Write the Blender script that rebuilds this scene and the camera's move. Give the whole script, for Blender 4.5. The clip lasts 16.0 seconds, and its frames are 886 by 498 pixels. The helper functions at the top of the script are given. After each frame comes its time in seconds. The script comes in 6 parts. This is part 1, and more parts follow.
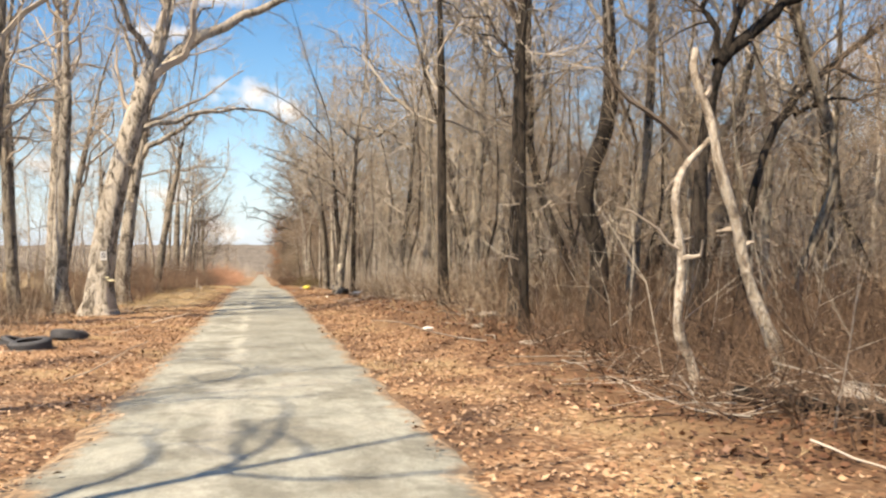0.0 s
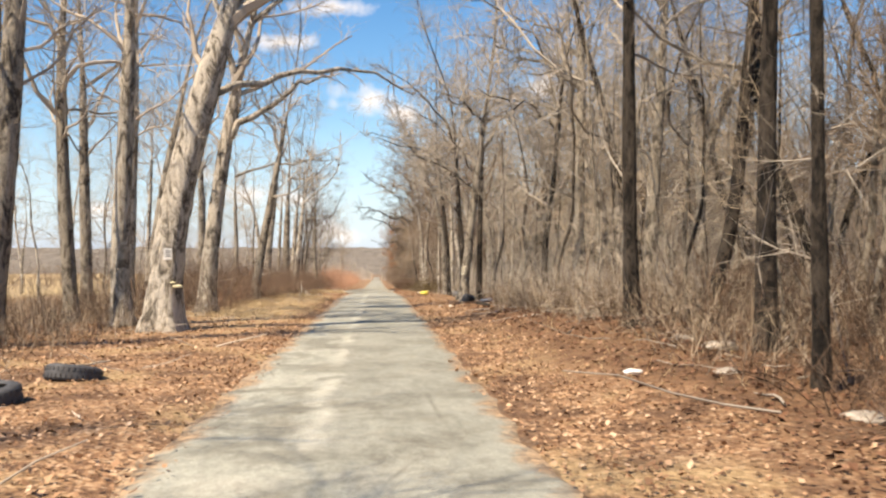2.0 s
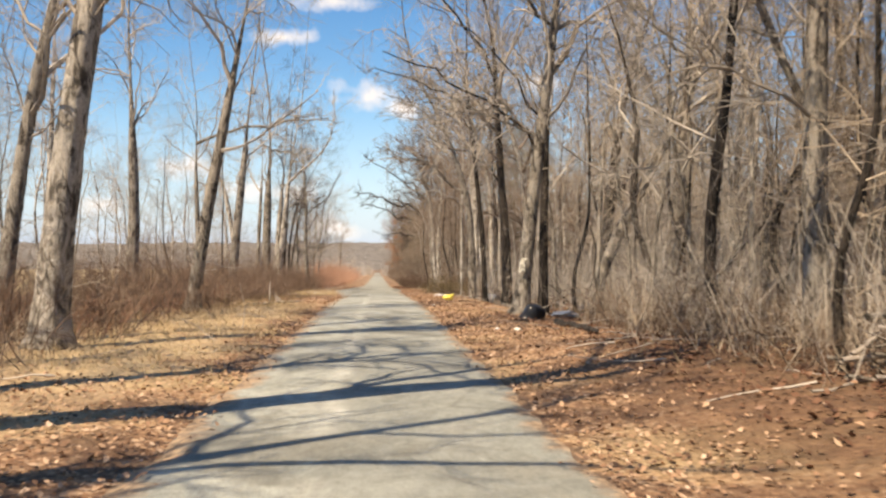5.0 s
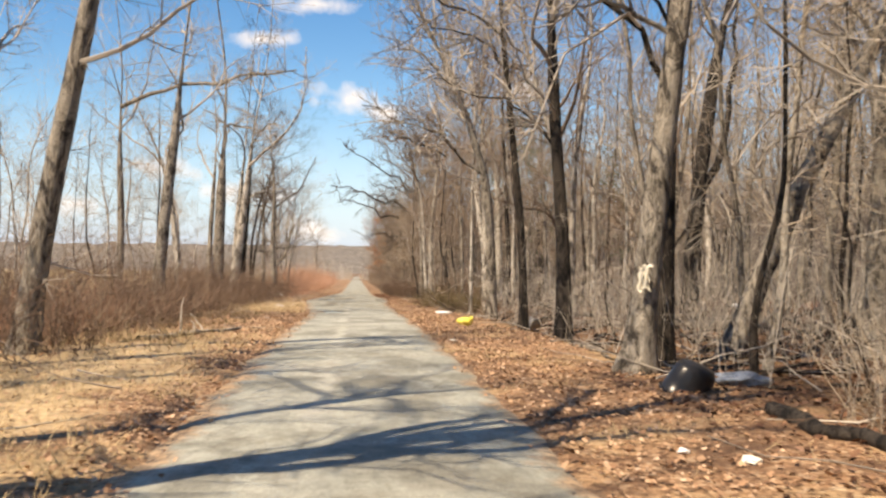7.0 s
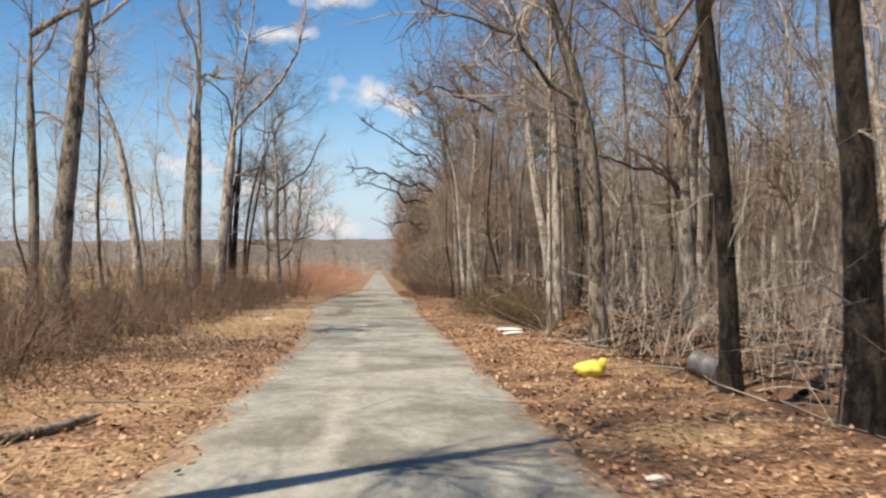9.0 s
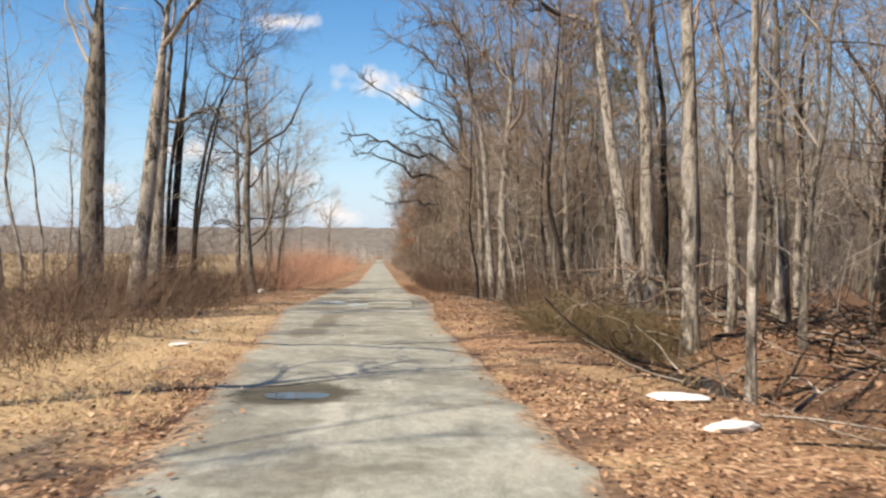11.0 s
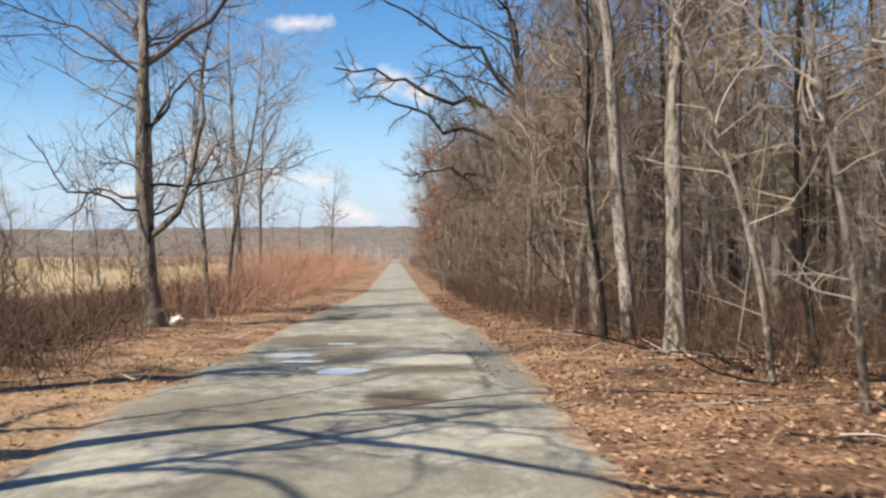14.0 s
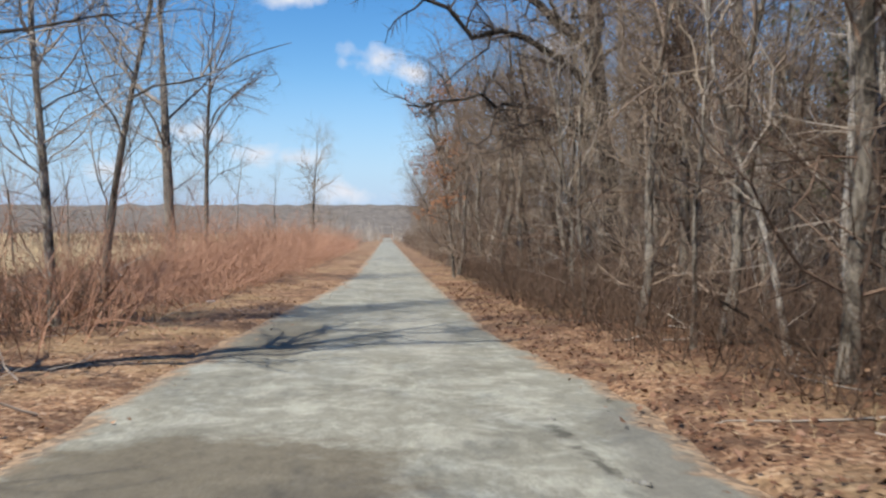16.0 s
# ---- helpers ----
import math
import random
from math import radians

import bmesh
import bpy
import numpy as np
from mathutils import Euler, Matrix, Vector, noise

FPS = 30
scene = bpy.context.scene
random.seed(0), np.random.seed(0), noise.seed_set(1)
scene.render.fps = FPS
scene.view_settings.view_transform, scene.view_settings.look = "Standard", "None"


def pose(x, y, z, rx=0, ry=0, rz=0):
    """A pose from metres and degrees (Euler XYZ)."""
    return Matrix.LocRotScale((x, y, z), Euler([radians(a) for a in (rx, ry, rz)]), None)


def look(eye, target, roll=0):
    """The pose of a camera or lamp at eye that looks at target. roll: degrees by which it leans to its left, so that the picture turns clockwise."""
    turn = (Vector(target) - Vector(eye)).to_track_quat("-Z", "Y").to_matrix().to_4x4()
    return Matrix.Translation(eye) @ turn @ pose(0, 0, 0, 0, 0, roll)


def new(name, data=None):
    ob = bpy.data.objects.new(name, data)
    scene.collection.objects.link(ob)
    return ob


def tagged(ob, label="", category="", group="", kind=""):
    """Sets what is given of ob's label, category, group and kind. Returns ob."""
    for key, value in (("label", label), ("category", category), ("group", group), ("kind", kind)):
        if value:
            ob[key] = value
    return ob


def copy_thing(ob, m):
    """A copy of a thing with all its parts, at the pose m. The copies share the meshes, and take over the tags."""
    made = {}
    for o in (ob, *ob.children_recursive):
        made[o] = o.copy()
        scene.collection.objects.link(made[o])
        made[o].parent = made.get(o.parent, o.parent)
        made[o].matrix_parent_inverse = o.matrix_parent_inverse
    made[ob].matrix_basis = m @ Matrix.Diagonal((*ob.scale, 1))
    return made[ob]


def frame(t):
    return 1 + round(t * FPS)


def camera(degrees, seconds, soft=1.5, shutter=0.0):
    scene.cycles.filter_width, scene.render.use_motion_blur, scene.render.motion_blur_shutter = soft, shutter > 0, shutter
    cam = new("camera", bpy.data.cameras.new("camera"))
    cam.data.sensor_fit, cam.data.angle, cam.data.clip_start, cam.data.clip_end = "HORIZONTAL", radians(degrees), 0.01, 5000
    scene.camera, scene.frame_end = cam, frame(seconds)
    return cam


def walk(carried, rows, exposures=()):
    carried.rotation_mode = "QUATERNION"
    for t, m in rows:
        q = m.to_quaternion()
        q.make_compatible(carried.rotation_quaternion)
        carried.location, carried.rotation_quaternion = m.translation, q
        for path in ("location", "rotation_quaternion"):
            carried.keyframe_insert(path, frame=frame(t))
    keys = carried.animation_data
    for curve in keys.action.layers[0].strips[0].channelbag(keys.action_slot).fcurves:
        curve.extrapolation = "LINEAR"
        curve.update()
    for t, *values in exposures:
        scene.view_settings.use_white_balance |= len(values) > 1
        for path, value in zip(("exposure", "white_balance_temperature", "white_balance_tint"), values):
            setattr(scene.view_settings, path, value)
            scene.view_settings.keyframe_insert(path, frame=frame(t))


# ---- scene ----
cam = camera(52.6, 16.0, 2.4, 0.2)
PATH = [
    (0.0, (0.000, 0.000, 1.350), (1.993, 9.798, 1.490), -0.10),
    (0.5, (0.128, 1.474, 1.350), (1.779, 11.336, 1.472), -0.20),
    (1.0, (0.142, 3.014, 1.308), (1.430, 12.930, 1.465), -0.40),
    (1.5, (0.189, 4.719, 1.308), (1.130, 14.673, 1.500), -0.20),
    (2.0, (0.178, 6.564, 1.308), (0.911, 16.536, 1.483), 0.10),
    (2.5, (0.135, 8.459, 1.308), (0.798, 18.437, 1.395), 0.40),
    (3.0, (0.125, 10.518, 1.266), (0.771, 20.497, 1.283), 0.10),
    (3.5, (0.083, 12.627, 1.224), (0.746, 22.605, 1.259), 0.10),
    (4.0, (0.107, 14.851, 1.224), (0.839, 24.824, 1.259), -0.10),
    (6.5, (-0.081, 27.619, 1.182), (0.686, 37.585, 1.461), 0.80),
    (7.0, (-0.056, 30.271, 1.224), (0.902, 40.223, 1.399), 0.80),
    (7.5, (0.019, 32.956, 1.224), (0.960, 42.910, 1.399), 0.20),
    (8.0, (0.003, 35.616, 1.224), (0.805, 45.583, 1.364), 0.10),
    (8.5, (0.028, 38.269, 1.224), (0.760, 48.241, 1.364), -0.00),
    (9.0, (0.012, 40.929, 1.224), (0.727, 50.903, 1.311), -0.10),
    (11.5, (0.012, 55.129, 1.001), (0.745, 65.102, 0.975), 0.80),
    (12.0, (0.028, 58.051, 0.965), (0.813, 68.020, 0.939), 1.20),
    (12.5, (0.050, 61.057, 0.900), (0.870, 71.023, 0.786), 0.50),
    (13.0, (0.103, 64.089, 0.834), (0.818, 74.064, 0.807), 0.10),
    (13.5, (0.073, 67.156, 0.795), (0.666, 77.139, 0.734), -0.40),
    (14.0, (0.044, 70.251, 0.784), (0.568, 80.238, 0.740), -0.30),
    (14.5, (-0.042, 73.322, 0.717), (0.446, 83.310, 0.604), -0.20),
    (15.0, (-0.101, 76.391, 0.622), (0.423, 86.376, 0.421), -0.00),
    (15.5, (-0.107, 79.400, 0.528), (0.504, 89.379, 0.310), -0.10),
    (16.0, (-0.208, 82.273, 0.437), (0.420, 92.250, 0.166), 0.20),
]
walk(cam, [(t, look(eye, target, roll)) for t, eye, target, roll in PATH],
     [(0, 0.79, 8700, 14), (2.5, 0.73, 8350, 14), (4, 0.62, 8350, 14.5), (7, 0.66, 8550, 15.5), (9, 0.33, 7700, 14.5), (11.5, 0.5, 7600, 13), (14, 0.41, 7250, 13.5), (15, 0.33, 7050, 14), (16, 0.23, 6500, 10.5)])

# ---- light ----
SUN_AZ, SUN_EL = radians(231.0), radians(52.0)
world = bpy.data.worlds.new("sky")
scene.world = world
world.use_nodes = True
wn, wl = world.node_tree.nodes, world.node_tree.links
wn.clear()
w_out, w_bg = wn.new("ShaderNodeOutputWorld"), wn.new("ShaderNodeBackground")
sky = wn.new("ShaderNodeTexSky")
sky.sky_type, sky.sun_disc = "NISHITA", False
sky.sun_elevation, sky.sun_rotation = SUN_EL, SUN_AZ
sky.air_density, sky.dust_density, sky.ozone_density = 1.0, 0.0, 2.5
w_tc, w_map = wn.new("ShaderNodeTexCoord"), wn.new("ShaderNodeMapping")
w_map.inputs["Scale"].default_value = (5.0, 5.0, 13.0)
w_map.inputs["Location"].default_value = (0.75, 0.29, 1.356)
w_noise, w_puff = wn.new("ShaderNodeTexNoise"), wn.new("ShaderNodeTexNoise")
w_noise.inputs["Scale"].default_value, w_noise.inputs["Detail"].default_value = 1.0, 6.0
w_puff.inputs["Scale"].default_value, w_puff.inputs["Detail"].default_value = 34.0, 5.0
w_ramp = wn.new("ShaderNodeValToRGB")
w_ramp.color_ramp.elements[0].position, w_ramp.color_ramp.elements[1].position = 0.56, 0.70
w_mix = wn.new("ShaderNodeMix")
w_mix.data_type = "RGBA"
w_mix.inputs[7].default_value = (5.6, 5.8, 6.3, 1)
wl.new(w_tc.outputs["Generated"], w_map.inputs[0])
wl.new(w_tc.outputs["Generated"], w_puff.inputs["Vector"])
wl.new(w_map.outputs[0], w_noise.inputs["Vector"])
wl.new(w_noise.outputs["Fac"], w_ramp.inputs[0])


def sky_math(op, a, b=0.0, c=0.0):
    m = wn.new("ShaderNodeMath")
    m.operation = op
    for socket, value in zip(m.inputs, (a, b, c)):
        if hasattr(value, "is_linked"):
            wl.new(value, socket)
        else:
            socket.default_value = value
    return m.outputs[0]


w_dir = wn.new("ShaderNodeSeparateXYZ")
wl.new(w_tc.outputs["Generated"], w_dir.inputs[0])
w_ahead = sky_math("MAXIMUM", w_dir.outputs[1], 0.02)
w_u, w_v = sky_math("DIVIDE", w_dir.outputs[0], w_ahead), sky_math("DIVIDE", w_dir.outputs[2], w_ahead)
w_rag = sky_math("MULTIPLY_ADD", w_puff.outputs["Fac"], 2.6, -1.3)
w_cloud = sky_math("MULTIPLY", w_ramp.outputs[0], sky_math("LESS_THAN", w_dir.outputs[1], 0.8))
# small fair-weather clouds ahead: (bearing, height, half width, half height)
for cu, cv, ca, cb in ((-0.012, 0.180, 0.034, 0.020), (0.03, 0.17, 0.03, 0.012), (-0.207, 0.101, 0.032, 0.017), (-0.105, 0.073, 0.045, 0.013), (-0.135, 0.078, 0.03, 0.012), (-0.105, 0.246, 0.036, 0.012),
                       (-0.04, 0.287, 0.05, 0.012), (-0.045, 0.034, 0.045, 0.016), (0.187, 0.20, 0.03, 0.014), (-0.30, 0.06, 0.04, 0.012)):
    ex, ey = sky_math("DIVIDE", sky_math("SUBTRACT", w_u, cu), ca), sky_math("DIVIDE", sky_math("SUBTRACT", w_v, cv), cb)
    d = sky_math("ADD", sky_math("SQRT", sky_math("ADD", sky_math("MULTIPLY", ex, ex), sky_math("MULTIPLY", ey, ey))), w_rag)
    w_soft = wn.new("ShaderNodeValToRGB")
    w_soft.color_ramp.elements[0].position, w_soft.color_ramp.elements[1].position = 0.0, 1.05
    w_soft.color_ramp.elements[0].color, w_soft.color_ramp.elements[1].color = (0.95, 0.95, 0.95, 1), (0, 0, 0, 1)
    wl.new(d, w_soft.inputs[0])
    w_cloud = sky_math("MAXIMUM", w_cloud, w_soft.outputs[0])
wl.new(w_cloud, w_mix.inputs[0])
w_hsv = wn.new("ShaderNodeHueSaturation")
w_hsv.inputs["Hue"].default_value, w_hsv.inputs["Saturation"].default_value = 0.504, 1.38
wl.new(sky.outputs[0], w_hsv.inputs["Color"])
w_sep, w_low, w_haze = wn.new("ShaderNodeSeparateXYZ"), wn.new("ShaderNodeValToRGB"), wn.new("ShaderNodeMix")
w_haze.data_type = "RGBA"
w_haze.inputs[7].default_value = (2.25, 3.5, 6.0, 1)
w_low.color_ramp.elements[0].color, w_low.color_ramp.elements[1].color = (0.9, 0.9, 0.9, 1), (0, 0, 0, 1)
w_low.color_ramp.elements[0].position, w_low.color_ramp.elements[1].position = 0.0, 0.16
wl.new(w_tc.outputs["Generated"], w_sep.inputs[0])
wl.new(w_sep.outputs[2], w_low.inputs[0])
wl.new(w_low.outputs[0], w_haze.inputs[0])
wl.new(w_hsv.outputs[0], w_haze.inputs[6])
wl.new(w_haze.outputs[2], w_mix.inputs[6])
wl.new(w_mix.outputs[2], w_bg.inputs[0])
w_bg.inputs[1].default_value = 0.124
wl.new(w_bg.outputs[0], w_out.inputs[0])

sun = new("sun", bpy.data.lights.new("sun", "SUN"))
sun.data.energy, sun.data.angle, sun.data.color = 5.4, radians(0.55), (1.0, 0.93, 0.82)
sun_from = Vector((math.sin(SUN_AZ) * math.cos(SUN_EL), math.cos(SUN_AZ) * math.cos(SUN_EL), math.sin(SUN_EL)))
sun.matrix_world = look(sun_from * 100, (0, 0, 0))
scene.view_settings.exposure = 0.0


# ---- materials ----
class Nodes:
    """A short hand for node trees."""

    def __init__(self, name, rough=0.9):
        self.m = bpy.data.materials.new(name)
        self.m.use_nodes = True
        self.n, self.l = self.m.node_tree.nodes, self.m.node_tree.links
        self.b = self.n["Principled BSDF"]
        self.b.inputs["Roughness"].default_value = rough
        self.b.inputs["Specular IOR Level"].default_value = 0.25

    def put(self, socket, value):
        if hasattr(value, "is_linked"):
            self.l.new(value, socket)
        else:
            socket.default_value = value

    def coords(self, kind="Object", scale=(1, 1, 1), rot=(0, 0, 0)):
        m = self.n.new("ShaderNodeMapping")
        m.inputs["Scale"].default_value = scale
        m.inputs["Rotation"].default_value = rot
        self.l.new(self.n.new("ShaderNodeTexCoord").outputs[kind], m.inputs[0])
        return m.outputs[0]

    def world(self, scale=(1, 1, 1)):
        m = self.n.new("ShaderNodeMapping")
        m.inputs["Scale"].default_value = scale
        self.l.new(self.n.new("ShaderNodeNewGeometry").outputs["Position"], m.inputs[0])
        return m.outputs[0]

    def noise(self, vec, scale, detail=4, rough=0.6, distort=0.0):
        t = self.n.new("ShaderNodeTexNoise")
        self.l.new(vec, t.inputs["Vector"])
        t.inputs["Scale"].default_value, t.inputs["Detail"].default_value = scale, detail
        t.inputs["Roughness"].default_value, t.inputs["Distortion"].default_value = rough, distort
        return t.outputs["Fac"]

    def cells(self, vec, scale, feature="F1", out="Color"):
        t = self.n.new("ShaderNodeTexVoronoi")
        t.feature = feature
        self.l.new(vec, t.inputs["Vector"])
        t.inputs["Scale"].default_value = scale
        return t.outputs[out]

    def ramp(self, fac, *stops):
        r = self.n.new("ShaderNodeValToRGB")
        while len(r.color_ramp.elements) < len(stops):
            r.color_ramp.elements.new(0.5)
        for e, (p, c) in zip(r.color_ramp.elements, stops):
            e.position = p
            e.color = (*c, 1) if not isinstance(c, (int, float)) else (c, c, c, 1)
        self.l.new(fac, r.inputs[0])
        return r.outputs[0]

    def mix(self, fac, a, b, blend="MIX"):
        m = self.n.new("ShaderNodeMix")
        m.data_type, m.blend_type = "RGBA", blend
        for s, v in ((m.inputs[0], fac), (m.inputs[6], a), (m.inputs[7], b)):
            self.put(s, (*v, 1) if isinstance(v, tuple) and len(v) == 3 else v)
        return m.outputs[2]

    def math(self, op, a, b=0.0, c=0.0):
        m = self.n.new("ShaderNodeMath")
        m.operation = op
        for s, v in zip(m.inputs, (a, b, c)):
            self.put(s, v)
        return m.outputs[0]

    def xyz(self, vec):
        s = self.n.new("ShaderNodeSeparateXYZ")
        self.l.new(vec, s.inputs[0])
        return s.outputs

    def random(self):
        return self.n.new("ShaderNodeObjectInfo").outputs["Random"]

    def island(self):
        return self.n.new("ShaderNodeNewGeometry").outputs["Random Per Island"]

    def done(self, colour, bump=None, strength=0.4, dist=0.02, rough=None):
        self.put(self.b.inputs["Base Color"], (*colour, 1) if isinstance(colour, tuple) else colour)
        if bump is not None:
            b = self.n.new("ShaderNodeBump")
            b.inputs["Strength"].default_value, b.inputs["Distance"].default_value = strength, dist
            self.l.new(bump, b.inputs["Height"])
            self.l.new(b.outputs[0], self.b.inputs["Normal"])
        if rough is not None:
            self.put(self.b.inputs["Roughness"], rough)
        return self.m


def bark(name, dark, mid, light, fissure=5.0):
    k = Nodes(name, 0.92)
    v = k.coords("Object", (1, 1, 0.2))
    ridges = k.noise(v, fissure * 2.0, 6, 0.7, 0.9)
    plates = k.noise(k.coords("Object", (1, 1, 0.45)), 4.2, 4, 0.7, 1.2)
    broad = k.noise(k.coords("Object", (1, 1, 0.4)), 1.1, 3)
    grain = k.noise(k.coords("Object", (1, 1, 0.5)), 42.0, 3)
    col = k.ramp(ridges, (0.36, dark), (0.48, mid), (0.66, light))
    col = k.mix(k.ramp(plates, (0.47, 0.0), (0.56, 0.85)), col, light)
    col = k.mix(k.ramp(plates, (0.37, 0.9), (0.47, 0.0)), col, dark)
    col = k.mix(k.ramp(broad, (0.35, 0.3), (0.5, 0.0)), col, mid)
    col = k.mix(0.5, col, k.ramp(grain, (0.3, 0.4), (0.7, 1.1)), "MULTIPLY")
    col = k.mix(k.math("MULTIPLY", k.random(), 0.5), col, (0.5, 0.47, 0.42), "MULTIPLY")
    height = k.math("ADD", ridges, k.math("MULTIPLY", plates, 0.8))
    return k.done(col, k.math("ADD", height, k.math("MULTIPLY", grain, 0.3)), 1.0, 0.08)


def twig_bark(name, a, b):
    k = Nodes(name, 0.9)
    n = k.noise(k.coords("Object"), 3.0, 3)
    f = k.math("ADD", k.math("MULTIPLY", k.island(), 0.7), k.math("MULTIPLY", n, 0.4))
    col = k.ramp(f, (0.1, a), (0.9, b))
    return k.done(col)


BARK_PALE = bark("pale_bark", (0.085, 0.073, 0.06), (0.36, 0.325, 0.275), (0.72, 0.67, 0.59))
BARK_GREY = bark("grey_brown_bark", (0.05, 0.043, 0.036), (0.21, 0.186, 0.154), (0.45, 0.408, 0.345), 6.0)
BARK_DARK = bark("dark_bark", (0.007, 0.006, 0.005), (0.024, 0.02, 0.017), (0.085, 0.07, 0.057), 7.0)
BARK_DEAD = bark("bleached_dead_wood", (0.20, 0.16, 0.125), (0.47, 0.41, 0.34), (0.68, 0.62, 0.53), 3.0)
TWIG_GREY = twig_bark("grey_twig", (0.15, 0.134, 0.115), (0.49, 0.44, 0.375))
TWIG_PALE = twig_bark("pale_twig", (0.24, 0.20, 0.165), (0.50, 0.44, 0.37))
TWIG_DARK = twig_bark("dark_twig", (0.045, 0.036, 0.03), (0.14, 0.112, 0.09))
TWIG_TAN = twig_bark("tan_twig", (0.135, 0.108, 0.082), (0.42, 0.345, 0.26))
TWIG_RED = twig_bark("red_brown_twig", (0.12, 0.058, 0.04), (0.33, 0.185, 0.12))
TWIG_ROSE = twig_bark("rose_brown_twig", (0.19, 0.098, 0.062), (0.50, 0.295, 0.20))
# dark brown that also carries the shade inside dense brush
TWIG_UMBER_SHADED = twig_bark("umber_shaded_twig", (0.028, 0.019, 0.014), (0.13, 0.085, 0.058))
TWIG_BROWN = twig_bark("brown_twig", (0.055, 0.037, 0.028), (0.20, 0.135, 0.095))
TWIG_OLIVE = twig_bark("olive_twig", (0.05, 0.039, 0.022), (0.20, 0.152, 0.08))
TWIG_DUSK = twig_bark("brown_grey_twig", (0.09, 0.067, 0.051), (0.31, 0.24, 0.182))
TWIG_DEEP = twig_bark("dusky_twig", (0.06, 0.052, 0.047), (0.21, 0.18, 0.155))
STRAW = twig_bark("dry_straw", (0.30, 0.22, 0.12), (0.62, 0.49, 0.30))


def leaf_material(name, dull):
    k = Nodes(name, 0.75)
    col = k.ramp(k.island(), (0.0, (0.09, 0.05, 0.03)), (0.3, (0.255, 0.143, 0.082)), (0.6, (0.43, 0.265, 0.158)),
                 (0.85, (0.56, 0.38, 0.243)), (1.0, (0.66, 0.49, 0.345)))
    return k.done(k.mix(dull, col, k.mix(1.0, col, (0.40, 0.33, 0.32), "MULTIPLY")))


# the second is the first multiplied darker, for damp litter lying in shade
LEAF, LEAF_OLD_SHADED = leaf_material("dry_leaf", 0.22), leaf_material("old_damp_shaded_leaf", 1.0)
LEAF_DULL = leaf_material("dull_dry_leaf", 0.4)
LEAF_RUST = twig_bark("rust_leaf", (0.20, 0.085, 0.04), (0.46, 0.22, 0.11))


def ground_material():
    k = Nodes("leaf_littered_soil", 0.95)
    p = k.world()
    x, y, _ = k.xyz(p)[:3]
    warp = k.math("MULTIPLY_ADD", k.noise(p, 0.22, 4), 8.0, -4.0)
    leaf = k.ramp(k.xyz(k.cells(p, 24.0))[0], (0.0, (0.13, 0.07, 0.04)), (0.3, (0.26, 0.145, 0.082)), (0.6, (0.385, 0.235, 0.138)),
                  (0.85, (0.50, 0.33, 0.20)), (1.0, (0.62, 0.46, 0.31)))
    leaf = k.mix(k.ramp(k.noise(p, 0.9, 5, 0.7), (0.40, 0.85), (0.54, 0.0)), leaf, (0.12, 0.07, 0.045))
    straw = k.ramp(k.noise(k.world((1, 0.3, 1)), 9.0, 5, 0.7), (0.3, (0.26, 0.18, 0.095)), (0.55, (0.47, 0.355, 0.20)), (0.8, (0.60, 0.48, 0.29)))
    col = k.mix(k.ramp(k.noise(p, 0.45, 4), (0.50, 0.0), (0.64, 0.7)), leaf, straw)
    strip = k.ramp(k.math("DIVIDE", y, 160.0), (0.16, 0.0), (0.2, 1.0), (0.275, 1.0), (0.305, 0.15), (0.352, 0.1), (0.377, 0.9), (0.46, 0.9), (0.52, 0.0))
    strip = k.math("MULTIPLY", strip, k.ramp(k.math("ADD", k.math("MULTIPLY", x, -0.1), k.math("MULTIPLY", k.noise(p, 0.8, 5, 0.7), 0.5)), (0.43, 0.0), (0.53, 0.85)))
    pale_straw = k.ramp(k.noise(k.world((1, 0.6, 1)), 14.0, 6, 0.75), (0.3, (0.33, 0.225, 0.12)), (0.5, (0.57, 0.435, 0.26)), (0.75, (0.74, 0.62, 0.41)))
    col = k.mix(strip, col, pale_straw)
    # soil of the wood floor, its colour darkened for shade under dense twigs
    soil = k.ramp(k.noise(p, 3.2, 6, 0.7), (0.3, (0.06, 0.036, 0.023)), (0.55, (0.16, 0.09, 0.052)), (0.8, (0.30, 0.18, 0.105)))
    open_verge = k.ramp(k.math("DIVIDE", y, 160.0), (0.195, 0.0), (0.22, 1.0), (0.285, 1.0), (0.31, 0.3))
    # stretch where the thicket's shade on the ground is put into the colour
    shaded_foot = k.ramp(k.math("DIVIDE", y, 160.0), (0.085, 0.0), (0.11, 0.95), (0.19, 0.95), (0.205, 0.0))
    inward = k.math("MAXIMUM", k.math("MULTIPLY_ADD", x, 1.35, k.math("ADD", k.math("MULTIPLY_ADD", open_verge, -1.5, 0.95), shaded_foot)), k.math("MULTIPLY", x, -1.0))
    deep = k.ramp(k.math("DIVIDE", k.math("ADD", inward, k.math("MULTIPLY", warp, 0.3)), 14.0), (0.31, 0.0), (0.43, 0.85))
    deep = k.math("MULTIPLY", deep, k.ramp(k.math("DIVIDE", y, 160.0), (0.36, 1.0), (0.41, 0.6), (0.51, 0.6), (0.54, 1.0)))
    # litter multiplied darker for the shade along the later wood edge
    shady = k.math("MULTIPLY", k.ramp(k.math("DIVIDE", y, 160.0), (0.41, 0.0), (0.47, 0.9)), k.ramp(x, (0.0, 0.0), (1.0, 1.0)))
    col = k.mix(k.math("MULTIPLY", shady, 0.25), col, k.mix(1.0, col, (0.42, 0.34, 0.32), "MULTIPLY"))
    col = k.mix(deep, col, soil)
